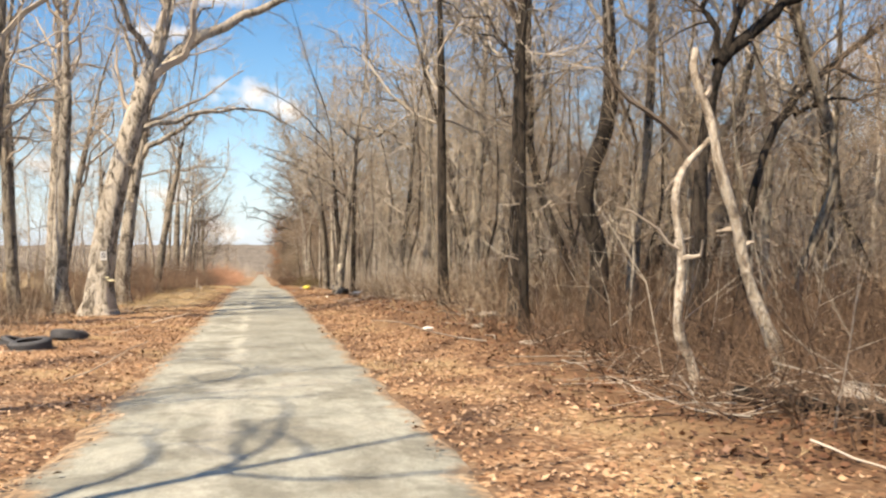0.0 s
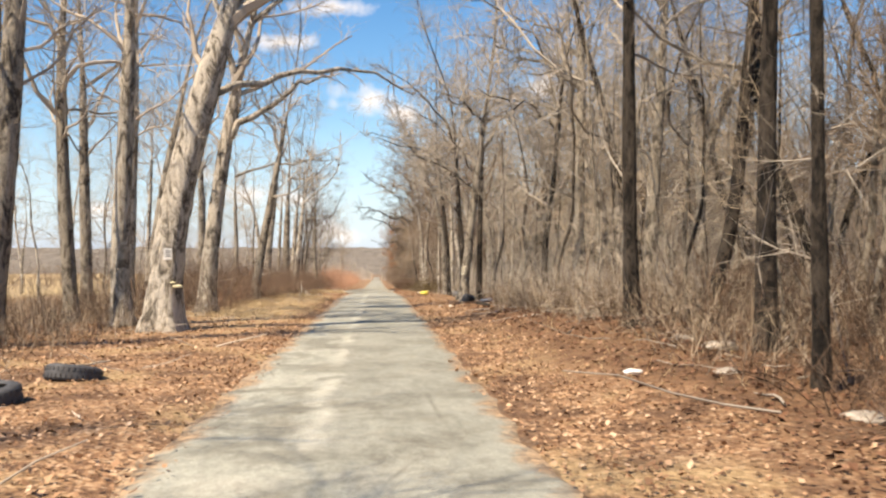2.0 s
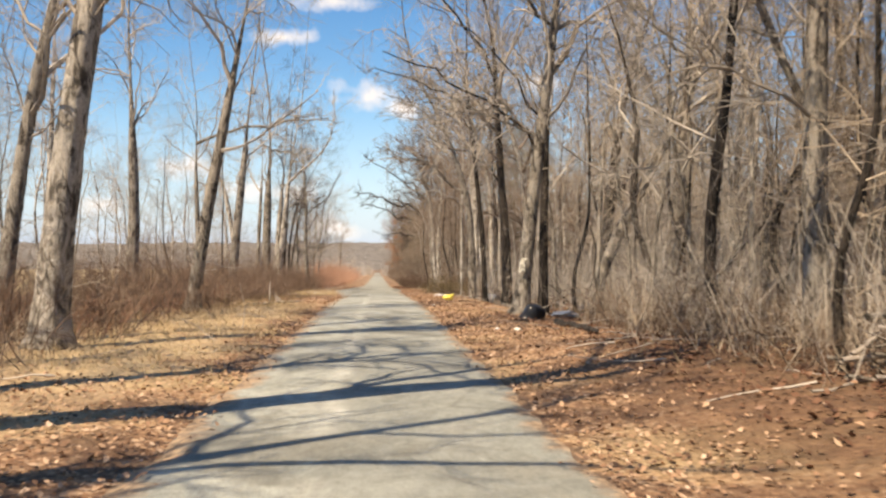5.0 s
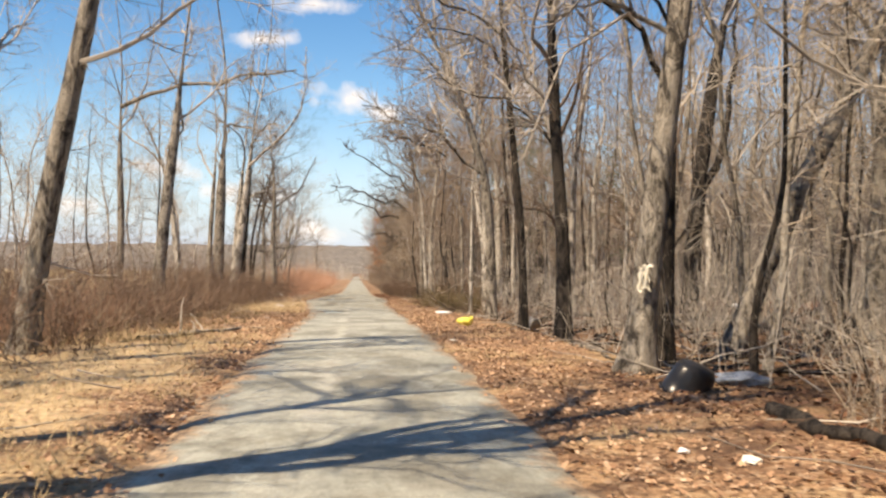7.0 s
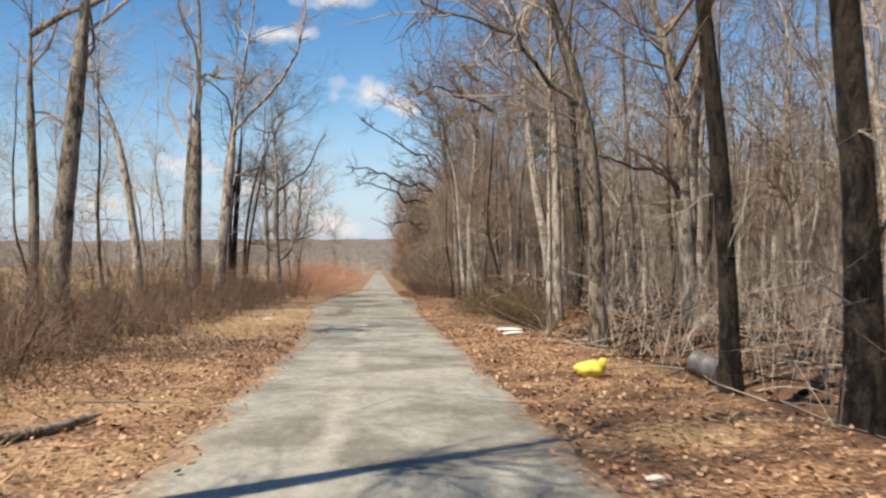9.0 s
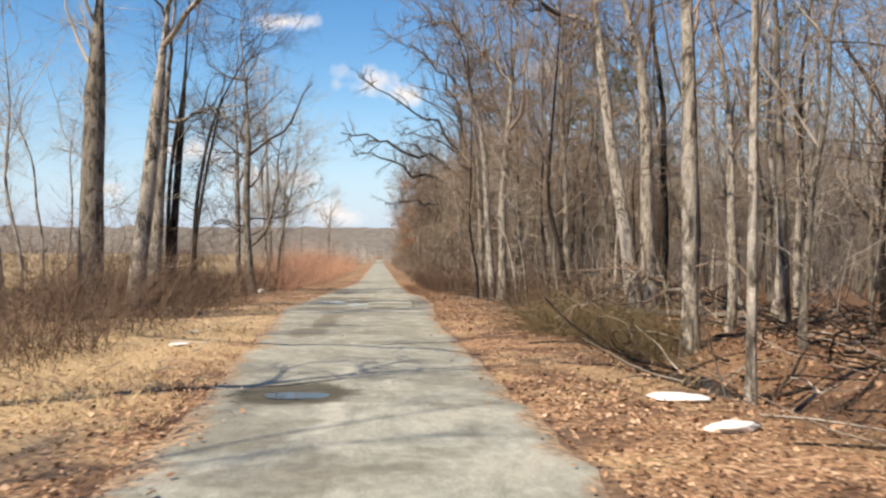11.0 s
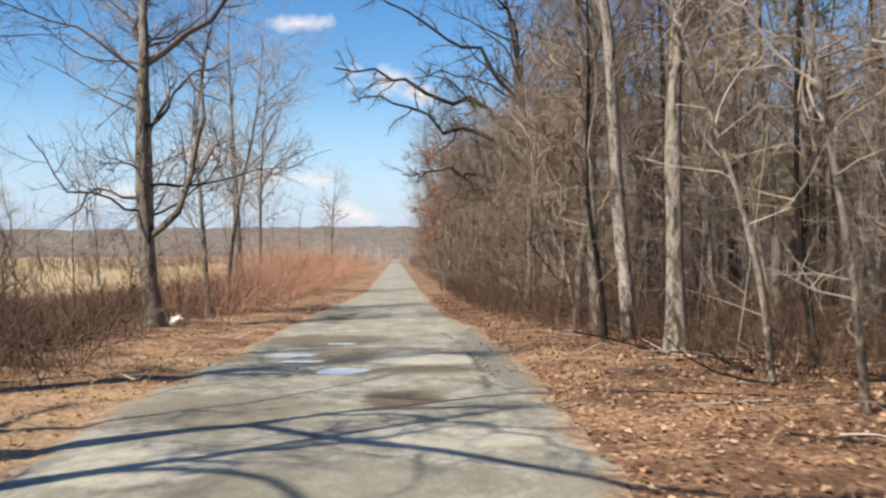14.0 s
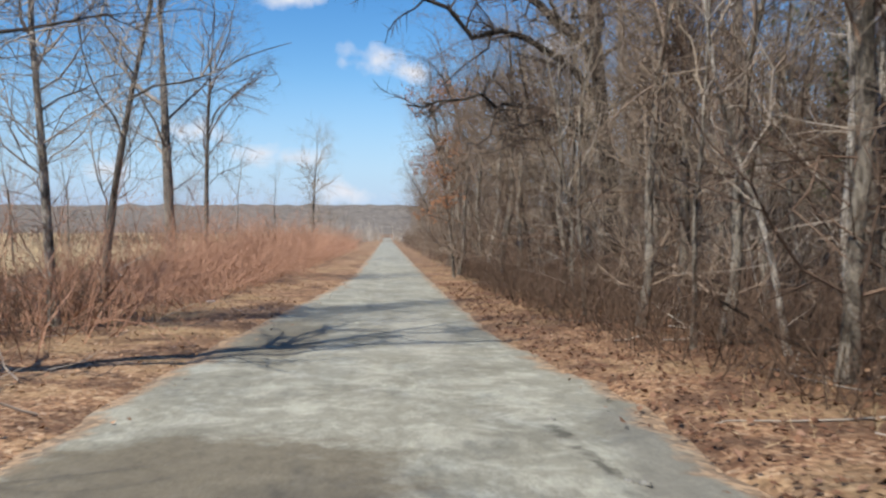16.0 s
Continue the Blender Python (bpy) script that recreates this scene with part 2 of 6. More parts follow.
    field = k.ramp(k.math("DIVIDE", k.math("ADD", k.math("MULTIPLY", x, -1.0), warp), 40.0), (0.34, 0.0), (0.44, 1.0))
    grass = k.ramp(k.noise(k.world((1, 0.15, 1)), 1.4, 6, 0.7), (0.3, (0.30, 0.22, 0.115)), (0.7, (0.50, 0.39, 0.225)))
    col = k.mix(0.8, col, k.mix(1.0, col, (0.84, 0.82, 0.80), "MULTIPLY"))
    col = k.mix(field, col, grass)
    edge = k.math("SUBTRACT", k.math("ABSOLUTE", k.math("ADD", x, 0.02)), k.math("MULTIPLY", k.noise(p, 1.7, 4), 0.9))
    col = k.mix(k.ramp(edge, (0.98, 0.7), (1.45, 0.0)), col, (0.13, 0.088, 0.06))
    bump = k.math("ADD", k.noise(p, 22.0, 4), k.cells(p, 13.0, out="Distance"))
    return k.done(col, bump, 0.8, 0.03)


def road_material():
    k = Nodes("bleached_asphalt", 0.9)
    p = k.world()
    x, y, _ = k.xyz(p)[:3]
    grain = k.noise(p, 160.0, 2, 0.8)
    stone = k.noise(p, 45.0, 3, 0.7)
    streak = k.noise(k.world((1.0, 0.35, 1)), 2.6, 6, 0.75, 0.7)
    blotch = k.noise(p, 0.75, 5, 0.65, 0.4)
    col = k.ramp(streak, (0.3, (0.30, 0.31, 0.27)), (0.5, (0.42, 0.427, 0.376)), (0.72, (0.53, 0.535, 0.475)))
    col = k.mix(k.ramp(blotch, (0.42, 0.8), (0.52, 0.0)), col, (0.24, 0.235, 0.2))
    col = k.mix(k.ramp(blotch, (0.56, 0.0), (0.68, 0.7)), col, (0.52, 0.505, 0.445))
    seam = k.math("ADD", x, k.math("MULTIPLY_ADD", k.noise(p, 1.3, 4), 0.5, 0.12))
    pale = k.math("MULTIPLY", k.ramp(k.math("ABSOLUTE", seam), (0.03, 0.75), (0.16, 0.0)), k.ramp(k.noise(k.world((0.1, 0.5, 1)), 0.9, 2), (0.42, 0.0), (0.55, 1.0)))
    half = k.math("MULTIPLY", k.ramp(seam, (0.0, 0.0), (0.12, 1.0)), k.ramp(k.math("DIVIDE", y, 160.0), (0.06, 0.0), (0.1, 0.5), (0.19, 0.5), (0.25, 0.0)))
    col = k.mix(half, col, (0.27, 0.275, 0.245))
    col = k.mix(pale, col, (0.57, 0.56, 0.50))
    crack = k.cells(k.mix(0.12, p, k.n.new("ShaderNodeTexNoise").outputs["Color"]), 0.55, "DISTANCE_TO_EDGE", "Distance")
    worn = k.ramp(k.noise(p, 0.5, 3), (0.52, 0.0), (0.62, 0.8))
    col = k.mix(k.math("MULTIPLY", k.ramp(crack, (0.004, 0.55), (0.012, 0.0)), worn), col, (0.15, 0.14, 0.118))

    dust = k.ramp(k.noise(p, 1.1, 6, 0.75, 0.6), (0.52, 0.0), (0.66, 0.35))
    col = k.mix(dust, col, (0.38, 0.35, 0.285))
    muddy = k.math("MULTIPLY", k.ramp(k.math("DIVIDE", y, 160.0), (0.38, 0.0), (0.47, 1.0)), k.ramp(k.noise(k.world((1, 0.4, 1)), 1.0, 6, 0.75, 0.25), (0.40, 0.0), (0.54, 0.8)))
    col = k.mix(muddy, col, (0.50, 0.488, 0.405))
    wet = k.math("MULTIPLY", k.ramp(k.math("DIVIDE", y, 160.0), (0.38, 0.0), (0.45, 1.0)), k.ramp(k.noise(k.world((0.7, 0.8, 1)), 1.3, 6, 0.7, 0.3), (0.55, 0.0), (0.64, 0.65)))
    col = k.mix(wet, col, (0.23, 0.218, 0.17))
    damp = k.ramp(k.noise(k.world((1, 0.6, 1)), 1.0, 6, 0.75, 0.3), (0.55, 0.0), (0.65, 0.55))
    col = k.mix(damp, col, (0.17, 0.158, 0.13))

    churn = k.math("MULTIPLY", k.ramp(k.math("DIVIDE", y, 160.0), (0.37, 0.0), (0.44, 1.0)), k.ramp(k.noise(k.world((0.9, 0.9, 1)), 2.0, 8, 0.8, 0.5), (0.46, 0.6), (0.56, 0.0)))
    col = k.mix(churn, col, (0.235, 0.222, 0.175))
    rag = k.noise(p, 2.2, 9, 0.78)

    def spot(cx, cy, rx, ry, reach=0.55):
        a = k.math("POWER", k.math("DIVIDE", k.math("SUBTRACT", x, cx), rx), 2.0)
        b = k.math("POWER", k.math("DIVIDE", k.math("SUBTRACT", y, cy), ry), 2.0)
        d = k.math("ADD", k.math("SQRT", k.math("ADD", a, b)), k.math("MULTIPLY_ADD", rag, 2.4 * reach, -1.2 * reach))
        return k.ramp(d, (0.70, 1.0), (0.98, 0.0))

    mud = (0.20, 0.172, 0.125)
    for cx, cy, rx, ry, c, f in ((-1.35, 87.2, 1.5, 1.5, mud, 0.9), (-0.95, 84.4, 0.95, 1.5, mud, 0.8), (0.1, 79.75, 0.5, 0.75, (0.19, 0.152, 0.10), 0.95),
                                 (-1.7, 79.2, 1.2, 1.3, (0.235, 0.218, 0.17), 0.8), (0.5, 83.55, 0.95, 0.8, (0.64, 0.62, 0.52), 0.9), (0.35, 82.3, 0.95, 0.5, (0.20, 0.175, 0.13), 0.9),
                                 (-0.85, 61.4, 0.75, 0.95, (0.09, 0.083, 0.062), 0.95), (-1.2, 72.6, 0.32, 2.6, mud, 0.75), (-1.15, 75.3, 0.35, 1.3, mud, 0.75), (-1.35, 69.6, 0.4, 1.4, mud, 0.7),
                                 (1.6, 84.8, 0.5, 5.4, (0.25, 0.24, 0.205), 0.85), (-1.9, 95.0, 1.0, 3.2, mud, 0.7), (-2.6, 84.2, 0.9, 1.0, mud, 0.65), (-0.3, 76.0, 1.2, 0.8, (0.27, 0.26, 0.21), 0.7),
                                 (0.5, 77.6, 0.9, 0.7, (0.60, 0.58, 0.49), 0.7), (-1.9, 76.7, 0.9, 0.6, (0.58, 0.56, 0.47), 0.7), (0.3, 96.0, 0.5, 4.0, (0.56, 0.54, 0.46), 0.5)):
        col = k.mix(k.math("MULTIPLY", spot(cx, cy, rx, ry), f), col, c)
    wob = k.math("MULTIPLY_ADD", k.noise(p, 4.0, 8, 0.8), 0.5, -0.25)
    weave = k.math("MULTIPLY_ADD", k.noise(k.world((-1.0, 1.0, 1.0)), 4.6, 8, 0.8), 0.4, -0.2)
    gaps = k.ramp(k.noise(p, 1.9, 3), (0.38, 0.0), (0.5, 1.0))

    def split(ax, ay, bx, by, w):
        """A crack from a to b."""
        dx, dy = bx - ax, by - ay
        px, py = k.math("SUBTRACT", x, ax), k.math("SUBTRACT", y, ay)
        u = k.math("MULTIPLY_ADD", px, dx / (dx * dx + dy * dy), k.math("MULTIPLY", py, dy / (dx * dx + dy * dy)))
        u = k.math("MINIMUM", k.math("MAXIMUM", u, 0.0), 1.0)
        ex, ey = k.math("SUBTRACT", k.math("ADD", px, weave), k.math("MULTIPLY", u, dx)), k.math("SUBTRACT", k.math("ADD", py, wob), k.math("MULTIPLY", u, dy))
        d = k.math("SQRT", k.math("ADD", k.math("MULTIPLY", ex, ex), k.math("MULTIPLY", ey, ey)))
        return k.math("MULTIPLY", k.ramp(d, (w * 0.3, 0.8), (w * 0.8, 0.0)), gaps)

    for ax, ay, bx, by, w in ((1.01, 88.75, 1.21, 86.2, 0.1), (1.21, 86.2, 1.23, 84.1, 0.11), (1.23, 84.1, 1.1, 80.6, 0.1), (-1.22, 85.8, 0.7, 84.8, 0.05), (0.7, 84.8, 1.65, 83.7, 0.09),
                              (0.5, 79.6, 1.6, 79.3, 0.05), (-1.5, 71.4, 1.3, 71.0, 0.045), (-2.0, 77.6, 1.2, 76.4, 0.045)):
        col = k.mix(split(ax, ay, bx, by, w), col, (0.09, 0.085, 0.07))
    gravel = k.noise(k.world((1, 0.55, 1)), 9.0, 8, 0.8)
    col = k.mix(0.5, col, k.ramp(gravel, (0.32, 0.5), (0.62, 1.2)), "MULTIPLY")
    col = k.mix(0.45, col, k.ramp(grain, (0.30, 0.45), (0.68, 1.15)), "MULTIPLY")
    col = k.mix(0.4, col, k.ramp(stone, (0.3, 0.45), (0.65, 1.15)), "MULTIPLY")
    col = k.mix(1.0, col, (0.90, 0.915, 0.905), "MULTIPLY")
    edge = k.n.new("ShaderNodeAttribute")
    edge.attribute_name = "edge"
    rim = k.math("SUBTRACT", edge.outputs["Fac"], k.math("MULTIPLY_ADD", k.noise(p, 1.5, 6, 0.7), 0.95, -0.36))
    dirt = k.ramp(k.xyz(k.cells(p, 17.0))[0], (0.0, (0.14, 0.10, 0.07)), (0.6, (0.30, 0.205, 0.13)), (1.0, (0.50, 0.345, 0.21)))
    col = k.mix(k.ramp(rim, (0.02, 0.9), (0.2, 0.0)), col, dirt)
    return k.done(col, k.math("ADD", grain, stone), 0.5, 0.012)


def plain(name, base, rough=0.5, vary=0.15, scale=9.0, metal=0.0, bump=0.15):
    k = Nodes(name, rough)
    n = k.noise(k.coords("Object"), scale, 5, 0.65)
    k.b.inputs["Metallic"].default_value = metal
    lo = tuple(c * (1 - vary * 2) for c in base)
    hi = tuple(min(1.0, c * (1 + vary)) for c in base)
    return k.done(k.ramp(n, (0.3, lo), (0.7, hi)), n, bump, 0.02)


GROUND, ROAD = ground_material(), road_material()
RUBBER = plain("old_rubber", (0.075, 0.078, 0.085), 0.7, 0.25, 6.0)
BLACK_PLASTIC = plain("black_plastic", (0.018, 0.019, 0.022), 0.28, 0.2, 5.0)
WHITE_PLASTIC = plain("white_plastic", (0.80, 0.80, 0.78), 0.45, 0.06)
CREAM_CLOTH = plain("cream_cloth", (0.84, 0.81, 0.70), 0.85, 0.08)
YELLOW_PLASTIC = plain("yellow_plastic", (0.78, 0.67, 0.13), 0.4, 0.12)
BLUE_GREY_FILM = plain("blue_grey_plastic_film", (0.22, 0.26, 0.32), 0.3, 0.3, 14.0)
STONE = plain("field_stone", (0.36, 0.325, 0.28), 0.9, 0.25, 5.0, 0.0, 0.5)
STEEL = plain("dull_galvanised_metal", (0.13, 0.132, 0.135), 0.55, 0.25, 6.0, 0.3)
BOARD = plain("weathered_tan_board", (0.40, 0.31, 0.19), 0.85, 0.2, 7.0)
RUST = plain("rusty_metal", (0.12, 0.07, 0.05), 0.8, 0.3, 6.0)
ASPHALT_LUMP = plain("crumbled_asphalt", (0.26, 0.255, 0.225), 0.95, 0.3, 14.0, 0.0, 0.6)
FUNGUS = plain("cream_bracket_fungus", (0.58, 0.53, 0.35), 0.8, 0.15)
NEEDLES = twig_bark("pine_needles", (0.035, 0.062, 0.028), (0.11, 0.155, 0.065))


def water_material(name, lo, hi):
    k = Nodes(name, 0.04)
    k.b.inputs["Specular IOR Level"].default_value, k.b.inputs["IOR"].default_value = 0.5, 1.33
    return k.done(k.ramp(k.noise(k.world(), 3.0, 3), (0.3, lo), (0.7, hi)))


# muddy water, its base paled to stand in for the bright sky reflection
WATER = water_material("sky_pale_puddle_water", (0.40, 0.385, 0.36), (0.50, 0.485, 0.46))
CLEAR_WATER = water_material("clear_puddle_water", (0.05, 0.048, 0.042), (0.09, 0.085, 0.075))
DARK_WATER = plain("dark_ditch_water", (0.012, 0.010, 0.008), 0.08, 0.2, 3.0, 0.0, 0.02)


def far_woods_material():
    k = Nodes("distant_bare_woods", 1.0)
    n = k.noise(k.world((1, 1, 0.35)), 0.16, 6, 0.75)
    return k.done(k.ramp(n, (0.3, (0.09, 0.08, 0.072)), (0.5, (0.16, 0.142, 0.122)), (0.7, (0.25, 0.222, 0.18))), n, 0.6, 2.0)


FAR_WOODS = far_woods_material()


# ---- lie of the land ----
def base_z(y):
    """Height of the road's line: level, then a gentle fall."""
    y = np.asarray(y, float)
    return np.interp(y, [-60, 0, 14, 42, 48, 54, 108, 118, 330, 420], [0.03, 0, -0.13, -0.13, -0.165, -0.285, -1.463, -1.62, -4.2, -4.6])


def road_left(y):
    return np.interp(y, [-60, 0, 57, 66, 74, 79, 84, 90, 96, 106, 118], [-1.5, -1.5, -1.5, -1.95, -2.5, -2.85, -2.65, -2.5, -2.4, -1.95, -1.5])


def road_right(y):
    return np.interp(y, [-60, 20, 74, 78, 83, 90, 95, 130], [1.4, 1.48, 1.42, 1.65, 1.95, 1.85, 1.45, 1.4])


def wave(x, y, s, seed=0.0):
    x, y = np.asarray(x, float) * s, np.asarray(y, float) * s
    return (np.sin(x * 1.7 + y * 0.9 + seed) + np.sin(x * -1.1 + y * 1.9 + 2.1 * seed) + np.sin(x * 2.9 + 1.3 * seed) * 0.6 + np.sin(y * 3.1 - 0.7 * seed) * 0.6) / 3.2


def ground_z(x, y):
    x, y = np.asarray(x, float), np.asarray(y, float)
    off = np.maximum(np.maximum(road_left(y) - x, x - road_right(y)), -0.4)
    far = np.clip(off / 3.0, 0, 1)
    z = base_z(y) - (0.035 + 0.07 * ((x > 0) & (y > 79) & (y < 91.5))) * (off < 0.02) + far * (0.06 * wave(x, y, 0.7, 1.0) + 0.035 * wave(x, y, 2.3, 4.0)) + np.clip(off, 0, 0.5) * 0.05
    z = z - 0.26 * np.exp(-((x - 4.7) / 0.7) ** 2) * np.clip((y - 40) / 6, 0, 1) * np.clip((78 - y) / 6, 0, 1)
    z = z - 0.5 * np.exp(-((x - 4.15) / 0.7) ** 2 - ((y - 64.1) / 2.2) ** 2)
    bank = np.clip((x - 2.0) / 2.2, 0, 1) * np.clip((30 - x) / 15, 0, 1)
    z = z + bank * bank * (3 - 2 * bank) * np.interp(y, [9, 14, 18, 21, 26, 32, 39], [0, 0.16, 0.38, 0.48, 0.32, 0.15, 0])
    wide = np.clip((np.abs(x) - 16) / 30, 0, 1)
    return z + wide * 0.5 * wave(x, y, 0.06, 2.0)


# ---- mesh helpers ----
def raw_mesh(name, verts, faces, smooth=False):
    """verts (n, 3); faces (m, k), or a list of such with different k."""
    faces = [np.asarray(f, np.int32) for f in (faces if isinstance(faces, list) else [faces])]
    verts = np.asarray(verts, np.float32)
    me = bpy.data.meshes.new(name)
    me.vertices.add(len(verts))
    me.vertices.foreach_set("co", verts.ravel())
    sizes = np.concatenate([np.full(len(f), f.shape[1]) for f in faces])
    me.loops.add(int(sizes.sum()))
    me.loops.foreach_set("vertex_index", np.concatenate([f.ravel() for f in faces]))
    me.polygons.add(len(sizes))
    me.polygons.foreach_set("loop_start", (np.cumsum(sizes) - sizes).astype(np.int32))
    me.update(calc_edges=True)
    me.polygons.foreach_set("use_smooth", np.full(len(sizes), smooth))
    return me


def join(pieces):
    """One (verts, faces) of several."""
    vs, fs, n = [], [], 0
    for v, f in pieces:
        vs.append(v)
        fs.append(f + n)
        n += len(v)
    return np.concatenate(vs), fs


def put_mesh(name, pieces, material, parent=None, label="", smooth=False):
    v, f = join(pieces)
    ob = new(name, raw_mesh(name, v, f, smooth))
    ob.data.materials.append(material)
    if parent is not None:
        ob.parent = parent
    return tagged(ob, label)


def part(name, bm, material, parent, label=""):
    me = bpy.data.meshes.new(name)
    bm.to_mesh(me)
    bm.free()
    me.materials.append(material)
    ob = new(name, me)
    if parent is not None:
        ob.parent = parent
    return tagged(ob, label)


def thing(name, at, label, category, group="", rot=0.0):
    ob = new(name)
    ob.matrix_basis = pose(*at, 0, 0, rot)
    return tagged(ob, label, category, group)


def unit(v):
    return v / np.maximum(np.linalg.norm(v, axis=-1, keepdims=True), 1e-9)


def tubes(paths, radii, sides, ridge=None):
    """Tapered tubes along paths (n, k, 3) with radii (n, k). ridge (sides,) swells single sides."""
    n, k, _ = paths.shape
    tan = unit(np.gradient(paths, axis=1))
    axis = np.eye(3)[np.argmin(np.abs(tan.mean(axis=1)), axis=1)]
    a = unit(np.cross(tan, axis[:, None, :]))
    b = np.cross(tan, a)
    ang = np.arange(sides) * 2 * math.pi / sides
    rr = radii[:, :, None] * (np.ones(sides) if ridge is None else ridge)
    ring = paths[:, :, None, :] + rr[..., None] * (np.cos(ang)[:, None] * a[:, :, None, :] + np.sin(ang)[:, None] * b[:, :, None, :])
    idx = np.arange(n * k * sides).reshape(n, k, sides)
    nxt = np.roll(idx, -1, axis=2)
    quads = np.stack([idx[:, :-1], nxt[:, :-1], nxt[:, 1:], idx[:, 1:]], axis=-1)
    return ring.reshape(-1, 3), quads.reshape(-1, 4)


def spikes(paths, radii):
    """Thin pointed twigs, from the first to the last point of each path."""
    a, b, r = paths[:, 0], paths[:, -1], np.maximum(radii[:, 0], 0.003)
    d = unit(b - a)
    axis = np.eye(3)[np.argmin(np.abs(d), axis=1)]
    u = unit(np.cross(d, axis))
    w = np.cross(d, u)
    ring = [a + r[:, None] * (math.cos(t) * u + math.sin(t) * w) for t in (0.0, 2.0944, 4.1888)]
    i = np.arange(len(a) * 4).reshape(-1, 4)
    return np.stack([*ring, b], axis=1).reshape(-1, 3), np.concatenate([i[:, [0, 1, 3]], i[:, [1, 2, 3]], i[:, [2, 0, 3]]])


def grow(rng, start, way, length, k, wander, up):
    """Paths (n, k, 3) that wander from start along way."""
    n = len(start)
    out = np.zeros((n, k, 3))
    out[:, 0] = start
    d = unit(np.asarray(way, float))
    for i in range(1, k):
        d = unit(d + rng.normal(0, wander, (n, 3)) + np.array([0, 0, 1.0]) * up)
        out[:, i] = out[:, i - 1] + d * (np.asarray(length) / (k - 1))[:, None]
    return out


def shoots(rng, paths, radii, each, lo, hi, angle, reach, k, wander, up, thick, flat=0.0):
    """Side shoots on paths: new paths and radii. angle: from the parent's line, degrees; reach: (least, most) length."""
    n, kk, _ = paths.shape
    who = np.repeat(np.arange(n), each)
    t = rng.uniform(lo, hi, len(who)) * (kk - 1)
    i = np.minimum(t.astype(int), kk - 2)
    f = (t - i)[:, None]
    at = paths[who, i] * (1 - f) + paths[who, i + 1] * f
    r = radii[who, i] * (1 - f[:, 0]) + radii[who, i + 1] * f[:, 0]
    tan = unit(paths[who, i + 1] - paths[who, i])
    side = unit(np.cross(tan, rng.normal(0, 1, (len(who), 3))))
    side[:, 2] *= 1 - flat
    ang = np.radians(rng.uniform(angle[0], angle[1], len(who)))[:, None]
    way = tan * np.cos(ang) + unit(side) * np.sin(ang)
    length = rng.uniform(reach[0], reach[1], len(who)) * (1.15 - 0.55 * t / (kk - 1))
    p = grow(rng, at, way, length, k, wander, up)
    r0 = np.minimum(r * 0.72, thick * rng.uniform(0.7, 1.25, len(who)))
    return p, r0[:, None] * np.linspace(1, 0.28, k)


def smooth_path(points, k):
    """A smooth path of k points through control points (m, 3)."""
    p = np.asarray(points, float)
    s = np.concatenate([[0], np.cumsum(np.linalg.norm(np.diff(p, axis=0), axis=1))])
    u = np.linspace(0, s[-1], k)
    q = np.stack([np.interp(u, s, p[:, j]) for j in range(3)], axis=1)
    for _ in range(2):
        q[1:-1] = 0.25 * q[:-2] + 0.5 * q[1:-1] + 0.25 * q[2:]
    return q


# ---- ground, road, distance ----
def spread(a, b, step, lo, hi, growth=1.25):
    mid = list(np.arange(a, b + step / 2, step))
    s, v = step, mid[-1]
    while v < hi:
        s *= growth
        v += s
        mid.append(v)
    s, v, head = step, mid[0], []
    while v > lo:
        s *= growth
        v -= s
        head.append(v)
    return np.array(head[::-1] + mid)


def sheet(name, xs, ys, height, material, smooth=True):
    gx, gy = np.meshgrid(xs, ys)
    v = np.stack([gx, gy, height(gx, gy)], axis=-1).reshape(-1, 3)
    i = np.arange(len(xs) * len(ys)).reshape(len(ys), len(xs))
    f = np.stack([i[:-1, :-1], i[:-1, 1:], i[1:, 1:], i[1:, :-1]], axis=-1).reshape(-1, 4)
    ob = new(name, raw_mesh(name, v, f, smooth))
    ob.data.materials.append(material)
    return ob


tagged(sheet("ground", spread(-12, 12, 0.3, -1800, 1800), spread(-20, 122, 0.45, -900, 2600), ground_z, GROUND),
       "brown leaf-littered ground with straw and bare soil, darkened for shade in the wood", "ground", kind="structure")


